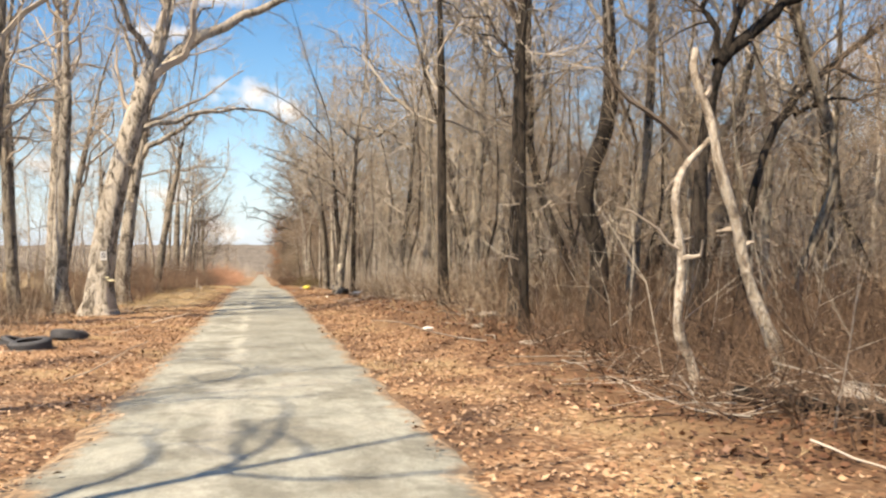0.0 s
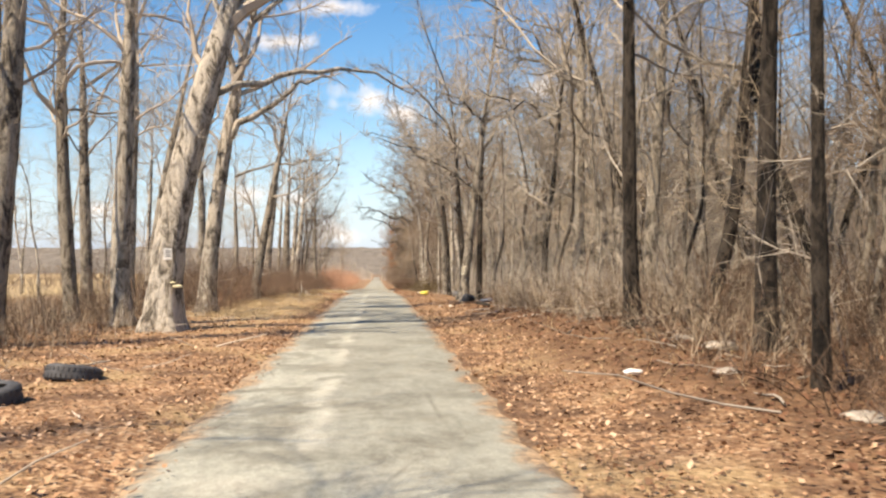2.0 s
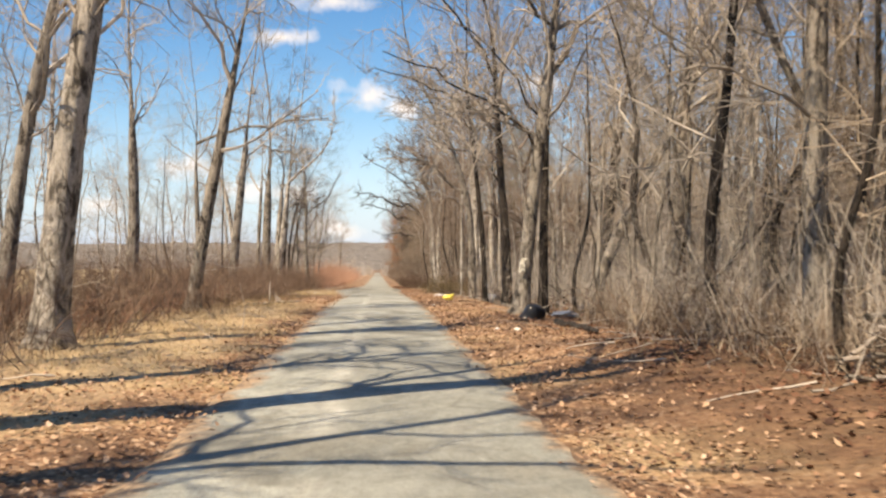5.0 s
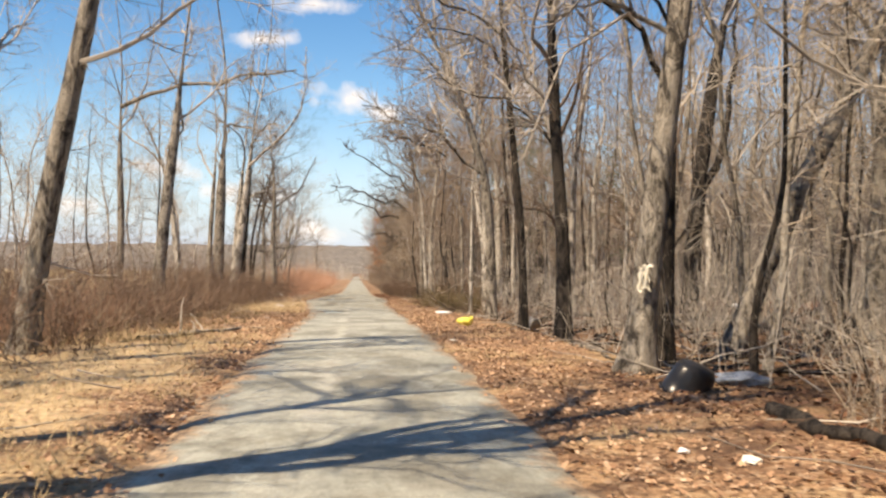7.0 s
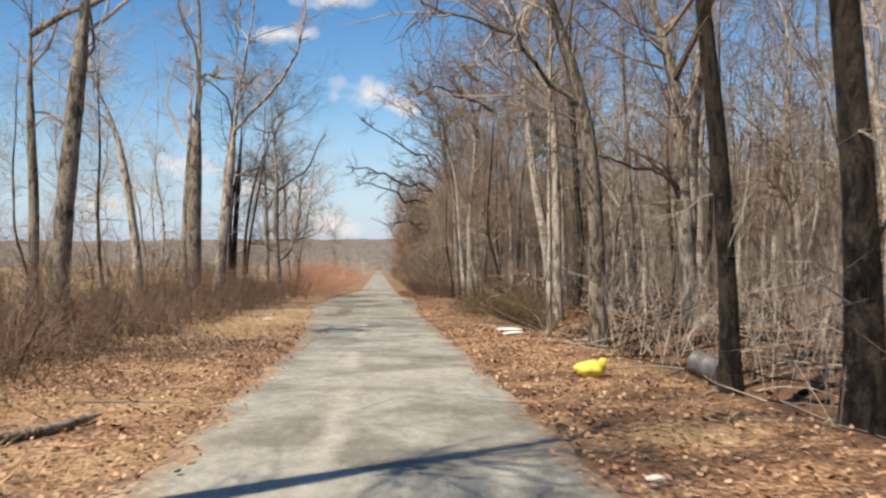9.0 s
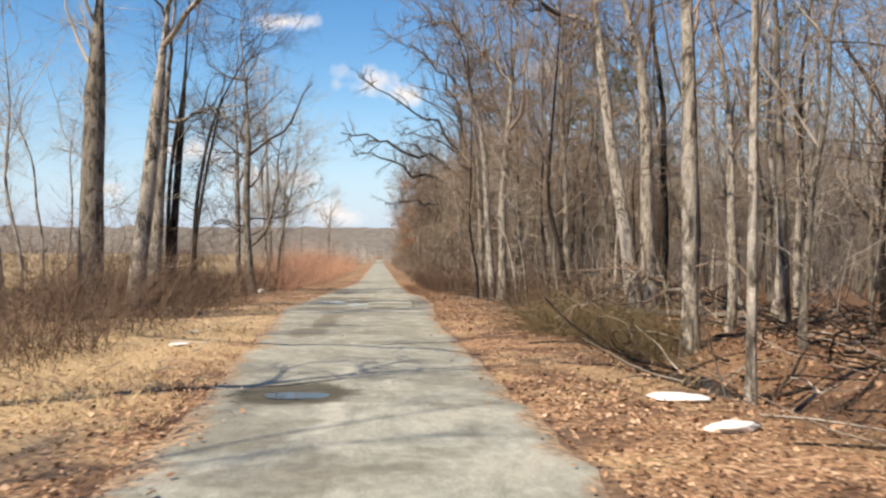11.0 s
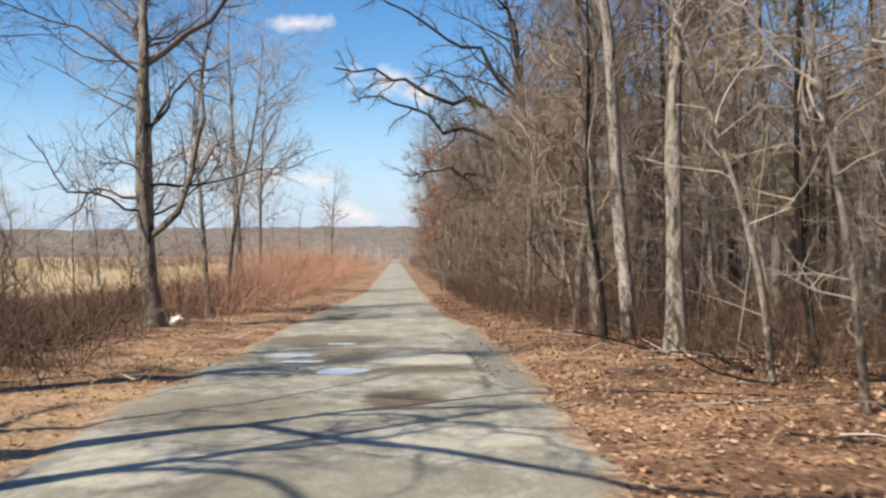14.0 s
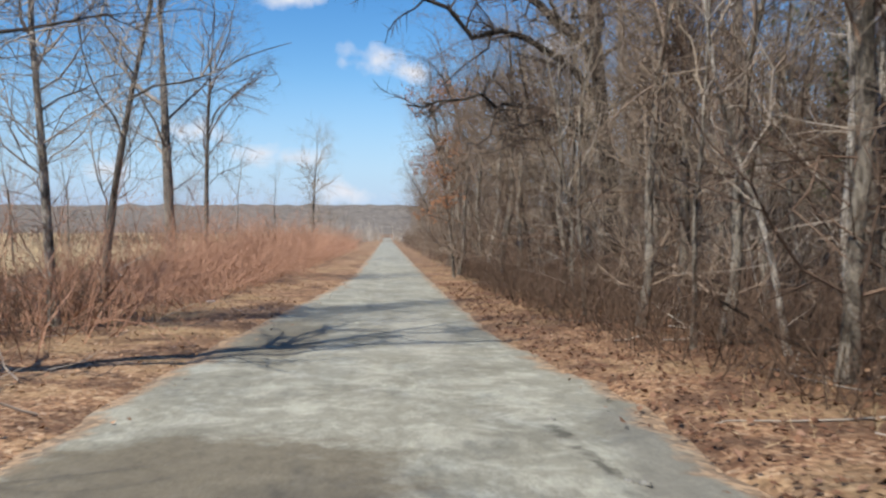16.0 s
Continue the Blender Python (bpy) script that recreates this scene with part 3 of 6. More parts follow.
def build_road():
    ys = np.concatenate([np.arange(-60, 125, 0.3), np.arange(125, 420, 1.5)])
    u = np.linspace(0, 1, 17)
    left = road_left(ys) - 0.08 + 0.12 * wave(ys * 0, ys, 1.9, 0.5) + 0.06 * wave(ys * 0, ys, 6.1, 2.5)
    right = road_right(ys) + 0.08 + 0.1 * wave(ys * 0, ys, 1.6, 3.5) + 0.06 * wave(ys * 0, ys, 5.3, 1.5)
    gx = left[:, None] + (right - left)[:, None] * u
    gy = np.repeat(ys[:, None], 17, axis=1)
    z = base_z(gy) + 0.02 - 0.02 * ((gx + 0.05) / 1.5) ** 2 * (np.abs(gx) < 1.6) + 0.006 * wave(gx, gy, 2.0, 5.0)
    for cx, cy, rx, ry, d in ((-0.68, 82.45, 0.5, 0.6, 0.05), (-1.38, 83.77, 0.5, 0.4, 0.045), (-1.73, 84.71, 0.7, 0.5, 0.05), (-0.95, 86.72, 0.5, 0.55, 0.05), (-0.85, 61.4, 0.6, 0.7, 0.05), (0.0, 80.0, 0.6, 0.7, 0.03)):
        z = z - d * np.exp(-(((gx - cx) / rx) ** 2 + ((gy - cy) / ry) ** 2))
    z = z - 0.045 * np.clip((gx - 1.1 - 0.08 * wave(gx, gy, 2.2, 1.0)) / 0.1, 0, 1) * np.clip((gy - 80) / 1.5, 0, 1) * np.clip((89.5 - gy) / 1.5, 0, 1)
    z[:, 0] -= 0.04
    z[:, -1] -= 0.04
    v = np.stack([gx, gy, z], axis=-1).reshape(-1, 3)
    i = np.arange(len(ys) * 17).reshape(len(ys), 17)
    f = np.stack([i[:-1, :-1], i[:-1, 1:], i[1:, 1:], i[1:, :-1]], axis=-1).reshape(-1, 4)
    ob = new("road", raw_mesh("road", v, f, True))
    rim = np.minimum(gx - left[:, None], right[:, None] - gx).astype(np.float32)
    ob.data.attributes.new("edge", "FLOAT", "POINT").data.foreach_set("value", rim.ravel())
    ob.data.materials.append(ROAD)
    return tagged(ob, "narrow bleached grey asphalt lane with patches and mud", "road", kind="structure")


build_road()


def hill_z(x, y):
    rise = np.clip((y - 520 + 40 * wave(x, y, 0.004, 1.0)) / 420, 0, 1)
    rise = rise * rise * (3 - 2 * rise)
    rng = np.random.default_rng(4)
    return -6.0 + rise * (23.0 + 3.5 * wave(x, y, 0.006, 3.0)) + rng.normal(0, 1.2, x.shape) * (rise > 0.02)


tagged(sheet("far_hill_woods", np.arange(-1600, 1601, 12.0), np.arange(500, 1010, 12.0), hill_z, FAR_WOODS),
       "distant low hill of bare grey-brown woods", "woods", kind="stuff")


# ---- trees ----
def crown_of(rng, trunk, rad, limbs=11, lo=0.36, reach=(1.6, 3.8), branches=7, twigs=6, spread_=(30, 68), up=0.05, low=8, lite=False, forks=4, fork_lo=0.32):
    """Limbs, branches and twigs on one trunk path, as (verts, faces) pieces."""
    tp, tr = trunk[None], rad[None]
    l1, r1 = shoots(rng, tp, tr, limbs, lo, 0.97, spread_, reach, 6 if lite else 8, 0.3 if lite else 0.25, up, rad[len(rad) // 3] * 0.27)
    tall = trunk[-1, 2]
    f1, fr = shoots(rng, tp, tr, forks, fork_lo, 0.78, (20, 48), (0.2 * tall, 0.4 * tall), 6 if lite else 8, 0.26, 0.09, rad[len(rad) // 3] * 0.5)
    l1, r1 = np.concatenate([l1, f1]), np.concatenate([r1, fr])
    l2, r2 = shoots(rng, l1, r1, branches, 0.12, 1.0, (25, 70), (reach[0] * 0.5, reach[1] * 0.5), 3 if lite else 4, 0.2, 0.05, 0.017 if lite else 0.013)
    l2b, r2b = shoots(rng, tp, tr, low, 0.06, 0.6, (45, 95), (0.4, 1.5), 3 if lite else 4, 0.2, 0.04, 0.010)
    l2, r2 = np.concatenate([l2, l2b]), np.concatenate([r2, r2b])
    l3, r3 = shoots(rng, l2, r2, twigs, 0.08, 1.0, (25, 75), (0.45, 1.55) if lite else (0.35, 1.2), 2, 0.2, 0.04, 0.0105 if lite else 0.0062)
    return [tubes(l1, r1, 4 if lite else 5), tubes(l2, r2, 3), spikes(l3, r3)]


def trunk_path(rng, ctrl, height, k=18, wander=0.06):
    """From control points (dx, z) or (dx, dy, z), carried on to the height."""
    p = [np.array(c if len(c) == 3 else (c[0], 0.0, c[1]), float) for c in ctrl]
    if p[0][2] > 0.01:
        p.insert(0, np.zeros(3))
    p[0] = p[0] + (0, 0, -0.25)
    d = unit((p[-1] - p[-2])[None])[0]
    while p[-1][2] < height:
        d = unit((d + rng.normal(0, wander * 2, 3) + (0, 0, 0.15))[None])[0]
        p.append(p[-1] + d * 1.2)
    return smooth_path(p, k)


def trunk_mesh(rng, path, r, sides=10, flare=0.5, taper=0.8, flute=0.07, rugged=0.0, thin=0.42, thin_from=6.2):
    z = path[:, 2] - path[0, 2]
    u = z / z[-1]
    rad = r * (1 + flare * np.exp(-np.maximum(z - 0.25, 0) / 0.28)) * (1 - min(taper + 0.08, 0.93) * u) * (1 - thin * np.clip((z - thin_from) / 2.5, 0, 1))
    knots = 1 + (0.05 if not rugged else 0.02) * rng.normal(0, 1, len(rad))
    ridge_ = 1 + flute * rng.normal(0, 1, sides)
    if rugged:
        a = np.arange(sides) * 2 * math.pi / sides
        s0 = rng.uniform(0, 6)
        foot = np.exp(-np.maximum(z - 0.25, 0) / 0.45)[:, None]
        lobes = 0.5 * np.sin(5 * a + s0) + 0.35 * np.sin(3 * a + 2 * s0)
        twist = a[None, :] + 0.25 * z[:, None]
        plates = np.sin(9 * twist + 2.2 * np.sin(1.7 * z[:, None] + s0)) * np.sin(2.3 * z[:, None] + 4 * np.sin(3 * twist)) + 0.7 * rng.normal(0, 0.5, (len(z), sides))
        ridge_ = 1 + flute * (0.4 + 1.6 * foot) * lobes[None, :] + rugged * plates
        ridge_ = ridge_[None]
    return tubes(path[None], (rad * knots)[None], sides, ridge_), rad


def road_limbs(rng, path, count, low):
    """Crooked limbs that arch from a trunk at the wood's edge out over the lane."""
    out = []
    for _ in range(count):
        i = int(np.argmin(np.abs(path[:, 2] - rng.uniform(low, 9.5))))
        far, dy = rng.uniform(2.2, 4.4), rng.normal(0, 1.1)
        rise = far * rng.uniform(0.25, 1.1)
        out.append((rng.uniform(0.03, 0.055), [path[i] + np.array(d) for d in ((0, 0, 0), (-0.22 * far, 0.2 * dy, 0.45 * rise), (-0.6 * far, 0.7 * dy, 0.75 * rise), (-far, dy, rise))]))
    return out


def tree(x, y, r, ctrl, label, height=15.0, bark_=None, twig=None, arms=(), group="", seed=0, flare=0.45, taper=0.8, name="tree", k=20, flute=0.07, wig=0.06, **crown):
    """One tree of its own. arms: (radius, control points (dx, dy, z)) from the base, each a part."""
    rng = np.random.default_rng(1000 + seed + int(abs(x) * 131 + y * 17))
    top = thing(name, (x, y, float(ground_z(x, y))), label, "tree", group)
    path = trunk_path(rng, ctrl, height, k)
    if 3.3 < x < 7.5 and y > 20 and r > 0.055 and height > 7 and len(arms) < 3:
        arms = [*arms, *road_limbs(np.random.default_rng(int(y * 31)), path, *((1, 7.0) if 60 < y < 90 else (2, 3.2)))]
        wig, twig = max(wig, 0.1), TWIG_GREY if y < 60 else TWIG_DUSK
    big = r > 0.17
    crown.setdefault("forks", 1 if x < 0 and 66 < y < 93 else 4)
    if x < 0 and 66 < y < 82:
        crown.update(limbs=8, reach=(1.0, 2.4))
    fine = smooth_path(path, 64) if big else path
    mesh, rad = trunk_mesh(rng, fine, r, 26 if big else 14, flare, taper, flute, 0.035 if big else 0.0, 0.66 if x < 0 and 40 < y < 82 else 0.42, 5.4 if x < 0 and 40 < y < 82 else 6.2)
    rad = np.interp(np.linspace(0, 1, k), np.linspace(0, 1, len(rad)), rad)
    put_mesh("trunk", [mesh], bark_ or BARK_GREY, top, smooth=True)
    for lr, pts in arms:
        lp = smooth_path(pts, 12)
        lp[2:-1] += rng.normal(0, wig, lp[2:-1].shape)
        lrad = lr * np.linspace(1, 0.25, 12)
        limb = put_mesh("limb", [tubes(lp[None], lrad[None], 8)], bark_ or BARK_GREY, top, smooth=True)
        s1, q1 = shoots(rng, lp[None], lrad[None], 14 if wig < 0.1 else 18, 0.15, 1.0, (30, 75), (0.6, 1.9 if wig < 0.1 else 2.6), 6, 0.28, 0.04, 0.020 if wig < 0.1 else 0.03)
        s2, q2 = shoots(rng, s1, q1, 10 if wig < 0.1 else 14, 0.12, 1.0, (25, 70), (0.25, 0.9), 2, 0.2, 0.04, 0.006 if wig < 0.1 else 0.012)
        tagged(put_mesh("spray", [tubes(s1, q1, 4), spikes(s2, q2)], twig or TWIG_GREY, limb), kind="stuff")
    put_mesh("crown", crown_of(rng, path, rad, **crown), twig or TWIG_GREY, top)
    return top


SPARSE = dict(limbs=15, lo=0.28, branches=8, twigs=8, low=16)
BUSHY = dict(limbs=20, lo=0.18, branches=8, twigs=8, low=24)

# the roadside row beside the field
G_L, G_R = "roadside trees by the field", "trees along the wood's edge"
tree(-6.4, 22.2, 0.25, [(0.32, 3.3), (0.49, 6.5)], "tall grey-brown bare tree standing in leaf litter", 16, BARK_GREY, group=G_L, **SPARSE)
tree(-4.38, 26.05, 0.385, [(0.02, 0.9), (0.12, 2.1), (0.49, 3.8), (0.85, 5.1), (1.5, 7.3)], "massive pale leaning tree with flared roots and a small sign", 17, BARK_PALE, TWIG_PALE,
     [(0.2, [(1.3, 0, 6.6), (2.6, 0.5, 7.9), (3.8, 0.9, 8.6), (5.6, 1.2, 9.6), (7.2, 1.6, 10.6)]),
      (0.095, [(0.75, 0.1, 5.0), (2.0, 1.6, 5.75), (3.4, 2.9, 6.35), (4.5, 3.8, 6.35), (5.5, 4.4, 5.95)]),
      (0.10, [(1.4, 0, 7.0), (0.6, -0.8, 8.6), (-0.6, -1.6, 10.2)])], G_L, 3, 0.55, flute=0.13, **SPARSE)
tree(-7.3, 29.3, 0.19, [(-0.29, 4.0), (-0.36, 7.6)], "slim grey bare tree behind the roadside row", 15, BARK_GREY, group=G_L, **SPARSE)
tree(-7.2, 33.5, 0.25, [(0.18, 5.4), (0.28, 9.8)], "tall pale bare tree behind the roadside row", 17, BARK_PALE, TWIG_PALE, group=G_L, **SPARSE)
tree(-5.6, 27.6, 0.24, [(-0.15, 1.2), (-0.05, 3.0), (0.1, 7.0)], "pale trunk growing beside the massive leaning tree", 15, BARK_PALE, TWIG_PALE, group=G_L, seed=2, **SPARSE)
tree(-8.2, 39.9, 0.2, [(0.54, 4.1), (1.63, 9.5)], "slim leaning bare tree behind the roadside row", 14, BARK_GREY, group=G_L, **SPARSE)
tree(-9.0, 35.9, 0.2, [(-0.15, 4.1), (-0.23, 7.7)], "slim grey bare tree with a straight trunk", 15, BARK_GREY, group=G_L, seed=1, **SPARSE)
tree(-4.9, 33.6, 0.27, [(0.05, 1.0), (0.33, 3.3), (0.53, 5.0), (0.87, 6.6), (1.2, 8.4)], "pale tree with a crooked limb reaching over the road", 16, BARK_PALE, TWIG_PALE,
     [(0.125, [(0.55, 0, 5.1), (1.2, -0.1, 5.75), (1.9, 0.1, 6.1), (2.5, 0.2, 6.9), (3.7, 0.4, 7.2)]), (0.12, [(0.9, 0, 6.8), (0.5, -0.6, 8.6), (-0.2, -1.2, 10.6)]), (0.11, [(1.25, 0, 8.6), (2.2, 0.5, 9.8), (3.4, 0.7, 11.6)]), (0.05, [(0.6, 0, 5.4), (1.0, 0.2, 6.2), (1.05, 0.3, 6.6)])], G_L, 5, 0.6, **SPARSE)
tree(-4.85, 43.7, 0.19, [(0.31, 2.1), (0.76, 4.5), (1.03, 6.0), (1.5, 8.5)], "grey leaning bare tree rising from brush", 15, BARK_GREY, TWIG_GREY, group=G_L, **SPARSE)
tree(-8.6, 52.0, 0.22, [(0.1, 3.0), (-0.1, 8.7)], "straight grey bare tree at the field's edge", 16, BARK_GREY, group=G_L, **SPARSE)
# the long forked limb is added to cast a branching shadow on the lane
tree(-8.8, 64.5, 0.15, [(0.05, 3.0), (-0.1, 6.0), (0.0, 9.0)], "grey bare tree with a long limb added to shadow the lane", 14, BARK_GREY, TWIG_GREY,
     [(0.09, [(-0.05, 0, 7.4), (1.7, -1.4, 7.9), (3.9, -1.9, 8.1), (5.2, -3.2, 8.2), (6.7, -4.7, 8.0)]), (0.055, [(3.9, -1.9, 8.1), (5.0, -1.0, 8.6), (5.6, 0.6, 9.0)])], G_L, 12, **SPARSE)
tree(-10.5, 49.0, 0.13, [(0.1, 3.0), (0.3, 8.7)], "thin pale bare tree at the field's edge", 13, BARK_PALE, TWIG_PALE, group=G_L, **SPARSE)
tree(-6.2, 58.6, 0.21, [(0.19, 2.6), (0.38, 4.4), (0.52, 5.8), (0.8, 9.0)], "grey-brown leaning bare tree above the brush", 16, BARK_GREY, group=G_L, forks=0, **SPARSE)
tree(-7.9, 71.5, 0.18, [(-0.1, 1.5), (-0.3, 3.4), (-0.8, 6.2), (-1.6, 7.8)], "thin crooked pale tree at the field's edge", 12, BARK_PALE, TWIG_PALE, group=G_L, **SPARSE)
tree(-6.5, 73.0, 0.3, [(0.02, 2.9), (0.1, 5.8), (0.28, 10.0)], "stout smooth grey bare tree by the road", 18, BARK_GREY, TWIG_GREY,
     [(0.07, [(0.1, 0, 8.2), (0.9, 0.3, 8.3), (1.9, 0.8, 8.1)])], G_L, 1, **SPARSE)
tree(-7.3, 75.0, 0.15, [(0.1, 3.0), (0.3, 7.0)], "grey trunk close behind the stout roadside tree", 15, BARK_GREY, group=G_L, seed=4, **SPARSE)
tree(-6.1, 75.0, 0.22, [(0.1, 1.0), (0.35, 3.0), (0.72, 6.9), (0.95, 8.8), (1.5, 11.5)], "patchy pale tree with a hooked dark limb", 17, BARK_PALE, TWIG_PALE,
     [(0.075, [(0.7, 0, 6.7), (1.5, -1.2, 7.1), (2.6, -2.8, 7.9), (3.45, -4.1, 8.5), (3.7, -4.4, 9.7), (3.65, -4.4, 11.6)]),
      (0.045, [(0.75, 0, 7.6), (1.5, -0.9, 8.6), (2.3, -2.0, 8.5), (2.6, -2.6, 7.8)])], G_L, 6, **SPARSE)
tree(-6.6, 79.0, 0.22, [(0.12, 2.8), (0.3, 5.8), (0.6, 9.0)], "stout pale trunk standing behind the patchy tree", 16, BARK_PALE, TWIG_DARK,
     [(0.06, [(0.25, 0, 5.4), (1.0, 0.1, 5.7), (1.9, 0.2, 5.95), (2.8, 0.3, 6.0)])], G_L, 9, **SPARSE)
tree(-6.2, 79.5, 0.14, [(0.1, 2.5), (0.3, 5.5), (0.5, 9.0)], "dark trunk pressed close to a stout pale one", 14, BARK_DARK, TWIG_DARK, group=G_L, seed=19, **SPARSE)
tree(-6.3, 79.4, 0.08, [(0.06, 3.9), (0.4, 6.2)], "thin dark bare tree among roadside brush", 10, BARK_DARK, TWIG_DARK, group=G_L, **SPARSE)
tree(-5.9, 80.6, 0.075, [(0.23, 2.4), (0.56, 4.4), (0.9, 6.0)], "thin dark sapling leaning over brush", 9, BARK_DARK, TWIG_DARK, group=G_L, **SPARSE)
tree(-6.1, 82.3, 0.09, [(0.03, 3.1), (0.5, 5.8), (1.0, 7.0)], "thin dark bare tree with an arching top", 10, BARK_DARK, TWIG_DARK, group=G_L, seed=1, **SPARSE)
tree(-5.35, 90.6, 0.2, [(-0.26, 2.6), (-0.27, 4.8), (-0.16, 6.4)], "dark brown twin-stemmed bare tree beside the mud patch", 13, BARK_GREY, TWIG_DARK,
     [(0.09, [(-0.1, 0, 2.0), (0.45, 0.1, 2.35), (0.8, 0.2, 3.2), (0.95, 0.3, 4.6), (1.15, 0.3, 6.4)])], G_L, 2, limbs=28, lo=0.16, reach=(1.6, 4.2), branches=9, twigs=9, low=16, spread_=(45, 80))
tree(-6.6, 95.0, 0.15, [(-0.08, 5.5), (-0.2, 9.0)], "slender grey tree with many side branches", 13, BARK_GREY, group=G_L, **BUSHY)
tree(-5.4, 96.7, 0.085, [(-0.14, 2.1), (-0.23, 3.5), (-0.37, 4.8)], "thin pale sapling standing in red brush", 9, BARK_PALE, TWIG_PALE, group=G_L, **BUSHY)
tree(-5.3, 98.6, 0.08, [(0.2, 2.0), (0.55, 4.0), (1.0, 6.0)], "thin leaning sapling standing in red brush", 9, BARK_GREY, group=G_L, **BUSHY)
tree(-7.0, 111.3, 0.19, [(-0.21, 4.8), (-0.4, 9.7)], "grey tree with upswept branches in red brush", 14, BARK_GREY, group=G_L, **BUSHY)
tree(-5.0, 140.0, 0.1, [(0.1, 3.0), (0.2, 5.0)], "small bushy tree far along the lane", 8, BARK_GREY, TWIG_TAN, group=G_L, limbs=16, lo=0.15, branches=8, twigs=6)

tree(-6.6, 114.6, 0.1, [(0.0, 3.0), (0.05, 5.4), (0.2, 8.0)], "slim tree with one feathery twig-laden branch", 11, BARK_GREY, TWIG_BROWN,
     [(0.035, [(0.05, 0, 5.2), (0.9, -1.6, 6.1), (2.0, -3.2, 6.55), (3.1, -5.0, 6.5)])], G_L, 8, **SPARSE)

tree(-6.2, 1.7, 0.16, [(0.2, 4.0), (0.5, 9.0)], "bare roadside tree whose shadow crosses the lane", 15, BARK_GREY, group=G_L, limbs=6, lo=0.5, branches=4, twigs=3, low=4, forks=3)

# the wood's edge
tree(6.2, 12.1, 0.15, [(0.12, 2.8), (0.36, 4.0), (0.5, 4.4)], "dark broken trunk with a long raised limb", 5.6, BARK_DARK, TWIG_DARK,
     [(0.12, [(0.4, 0, 4.2), (0.9, 0.1, 4.75), (1.9, 0.2, 5.3), (3.2, 0.4, 6.2)]), (0.06, [(0.4, 0, 4.3), (0.3, 0, 5.0), (0.1, 0.1, 6.5)])], G_R, limbs=4, branches=3, twigs=3)
tree(7.6, 13.4, 0.1, [(0.27, 2.5), (0.82, 3.9), (2.3, 5.0), (3.2, 5.6)], "dark slanting bare tree with drooping branches", 8, BARK_DARK, TWIG_DARK,
     [(0.05, [(0.7, 0, 3.6), (1.5, 0.1, 4.0), (3.0, 0.1, 4.2)])], G_R, limbs=7, lo=0.25)
tree(5.6, 14.6, 0.165, [(0.08, 0.8), (0.16, 1.4), (-0.02, 1.9), (-0.24, 2.4), (-0.06, 2.9), (0.26, 3.5), (0.36, 4.4), (0.25, 6.5)], "dark tree with an S-bent trunk", 14, BARK_DARK, TWIG_GREY, group=G_R, k=56, **SPARSE)
tree(6.7, 15.6, 0.12, [(0.1, 2.0), (0.4, 3.2), (0.5, 6.0)], "slim grey tree beside the S-bent trunk", 13, BARK_GREY, group=G_R, **BUSHY)
tree(4.5, 15.0, 0.085, [(-0.03, 2.0), (-0.05, 5.2)], "straight dark slim tree at the wood's edge", 14, BARK_DARK, group=G_R, **SPARSE)
tree(5.05, 17.5, 0.135, [(0.0, 2.2), (0.12, 5.8)], "stout blackish tree at the wood's edge", 14, BARK_DARK, TWIG_DARK, group=G_R, **SPARSE)
tree(4.15, 20.3, 0.125, [(-0.05, 2.0), (-0.05, 6.0)], "straight blackish trunk rising from brush", 15, BARK_DARK, TWIG_GREY, group=G_R, **SPARSE)
tree(5.3, 20.6, 0.12, [(0.6, 1.3), (0.75, 3.2), (1.0, 5.5)], "dark tree with a kinked leaning base", 14, BARK_DARK, group=G_R, **SPARSE)
tree(6.3, 26.3, 0.15, [(0.0, 2.0), (0.3, 5.5)], "grey-brown tree standing in the thicket", 15, BARK_GREY, group=G_R, **BUSHY)
tree(5.8, 31.1, 0.18, [(-0.05, 2.9), (0.06, 6.0)], "mossy grey tree near a heap of cut branches", 16, BARK_GREY, group=G_R, **BUSHY)
tree(5.4, 33.5, 0.1, [(-0.25, 1.5), (0.1, 3.4), (0.3, 6.0)], "slim dark crooked tree in the thicket", 12, BARK_DARK, group=G_R, **BUSHY)
tree(5.2, 36.3, 0.06, [(0.6, 0.5), (1.4, 1.1), (2.1, 1.9)], "dark fallen stem leaning through the thicket", 2.0, BARK_DARK, TWIG_DARK, group=G_R, limbs=3, branches=2, twigs=2, low=2)
tree(3.5, 41.45, 0.18, [(0.06, 0.6), (0.19, 1.5), (0.41, 3.7), (0.58, 4.8), (0.9, 7.5)], "leaning grey tree with a pale cloth tied on", 16, BARK_GREY, TWIG_GREY, group=G_R, flare=0.8, **SPARSE)
tree(4.3, 42.6, 0.13, [(0.0, 2.0), (0.1, 6.0)], "dark trunk behind the leaning cloth-tied tree", 15, BARK_DARK, group=G_R, **SPARSE)
tree(5.64, 43.7, 0.165, [(0.4, 0.9), (1.0, 2.3), (1.86, 3.9), (2.44, 5.0), (3.6, 7.5)], "grey tree leaning hard into the wood", 14, BARK_GREY, group=G_R, **SPARSE)
tree(8.1, 43.8, 0.2, [(0.11, 1.6), (0.2, 3.4), (0.4, 6.0)], "stout brown tree inside the wood", 15, BARK_GREY, group=G_R, **SPARSE)
tree(3.7, 50.1, 0.105, [(-0.02, 0.9), (-0.06, 2.0), (-0.29, 4.1), (-0.6, 7.0)], "slim blackish leaning tree beside dumped rubbish", 14, BARK_DARK, TWIG_DARK, group=G_R, **SPARSE)
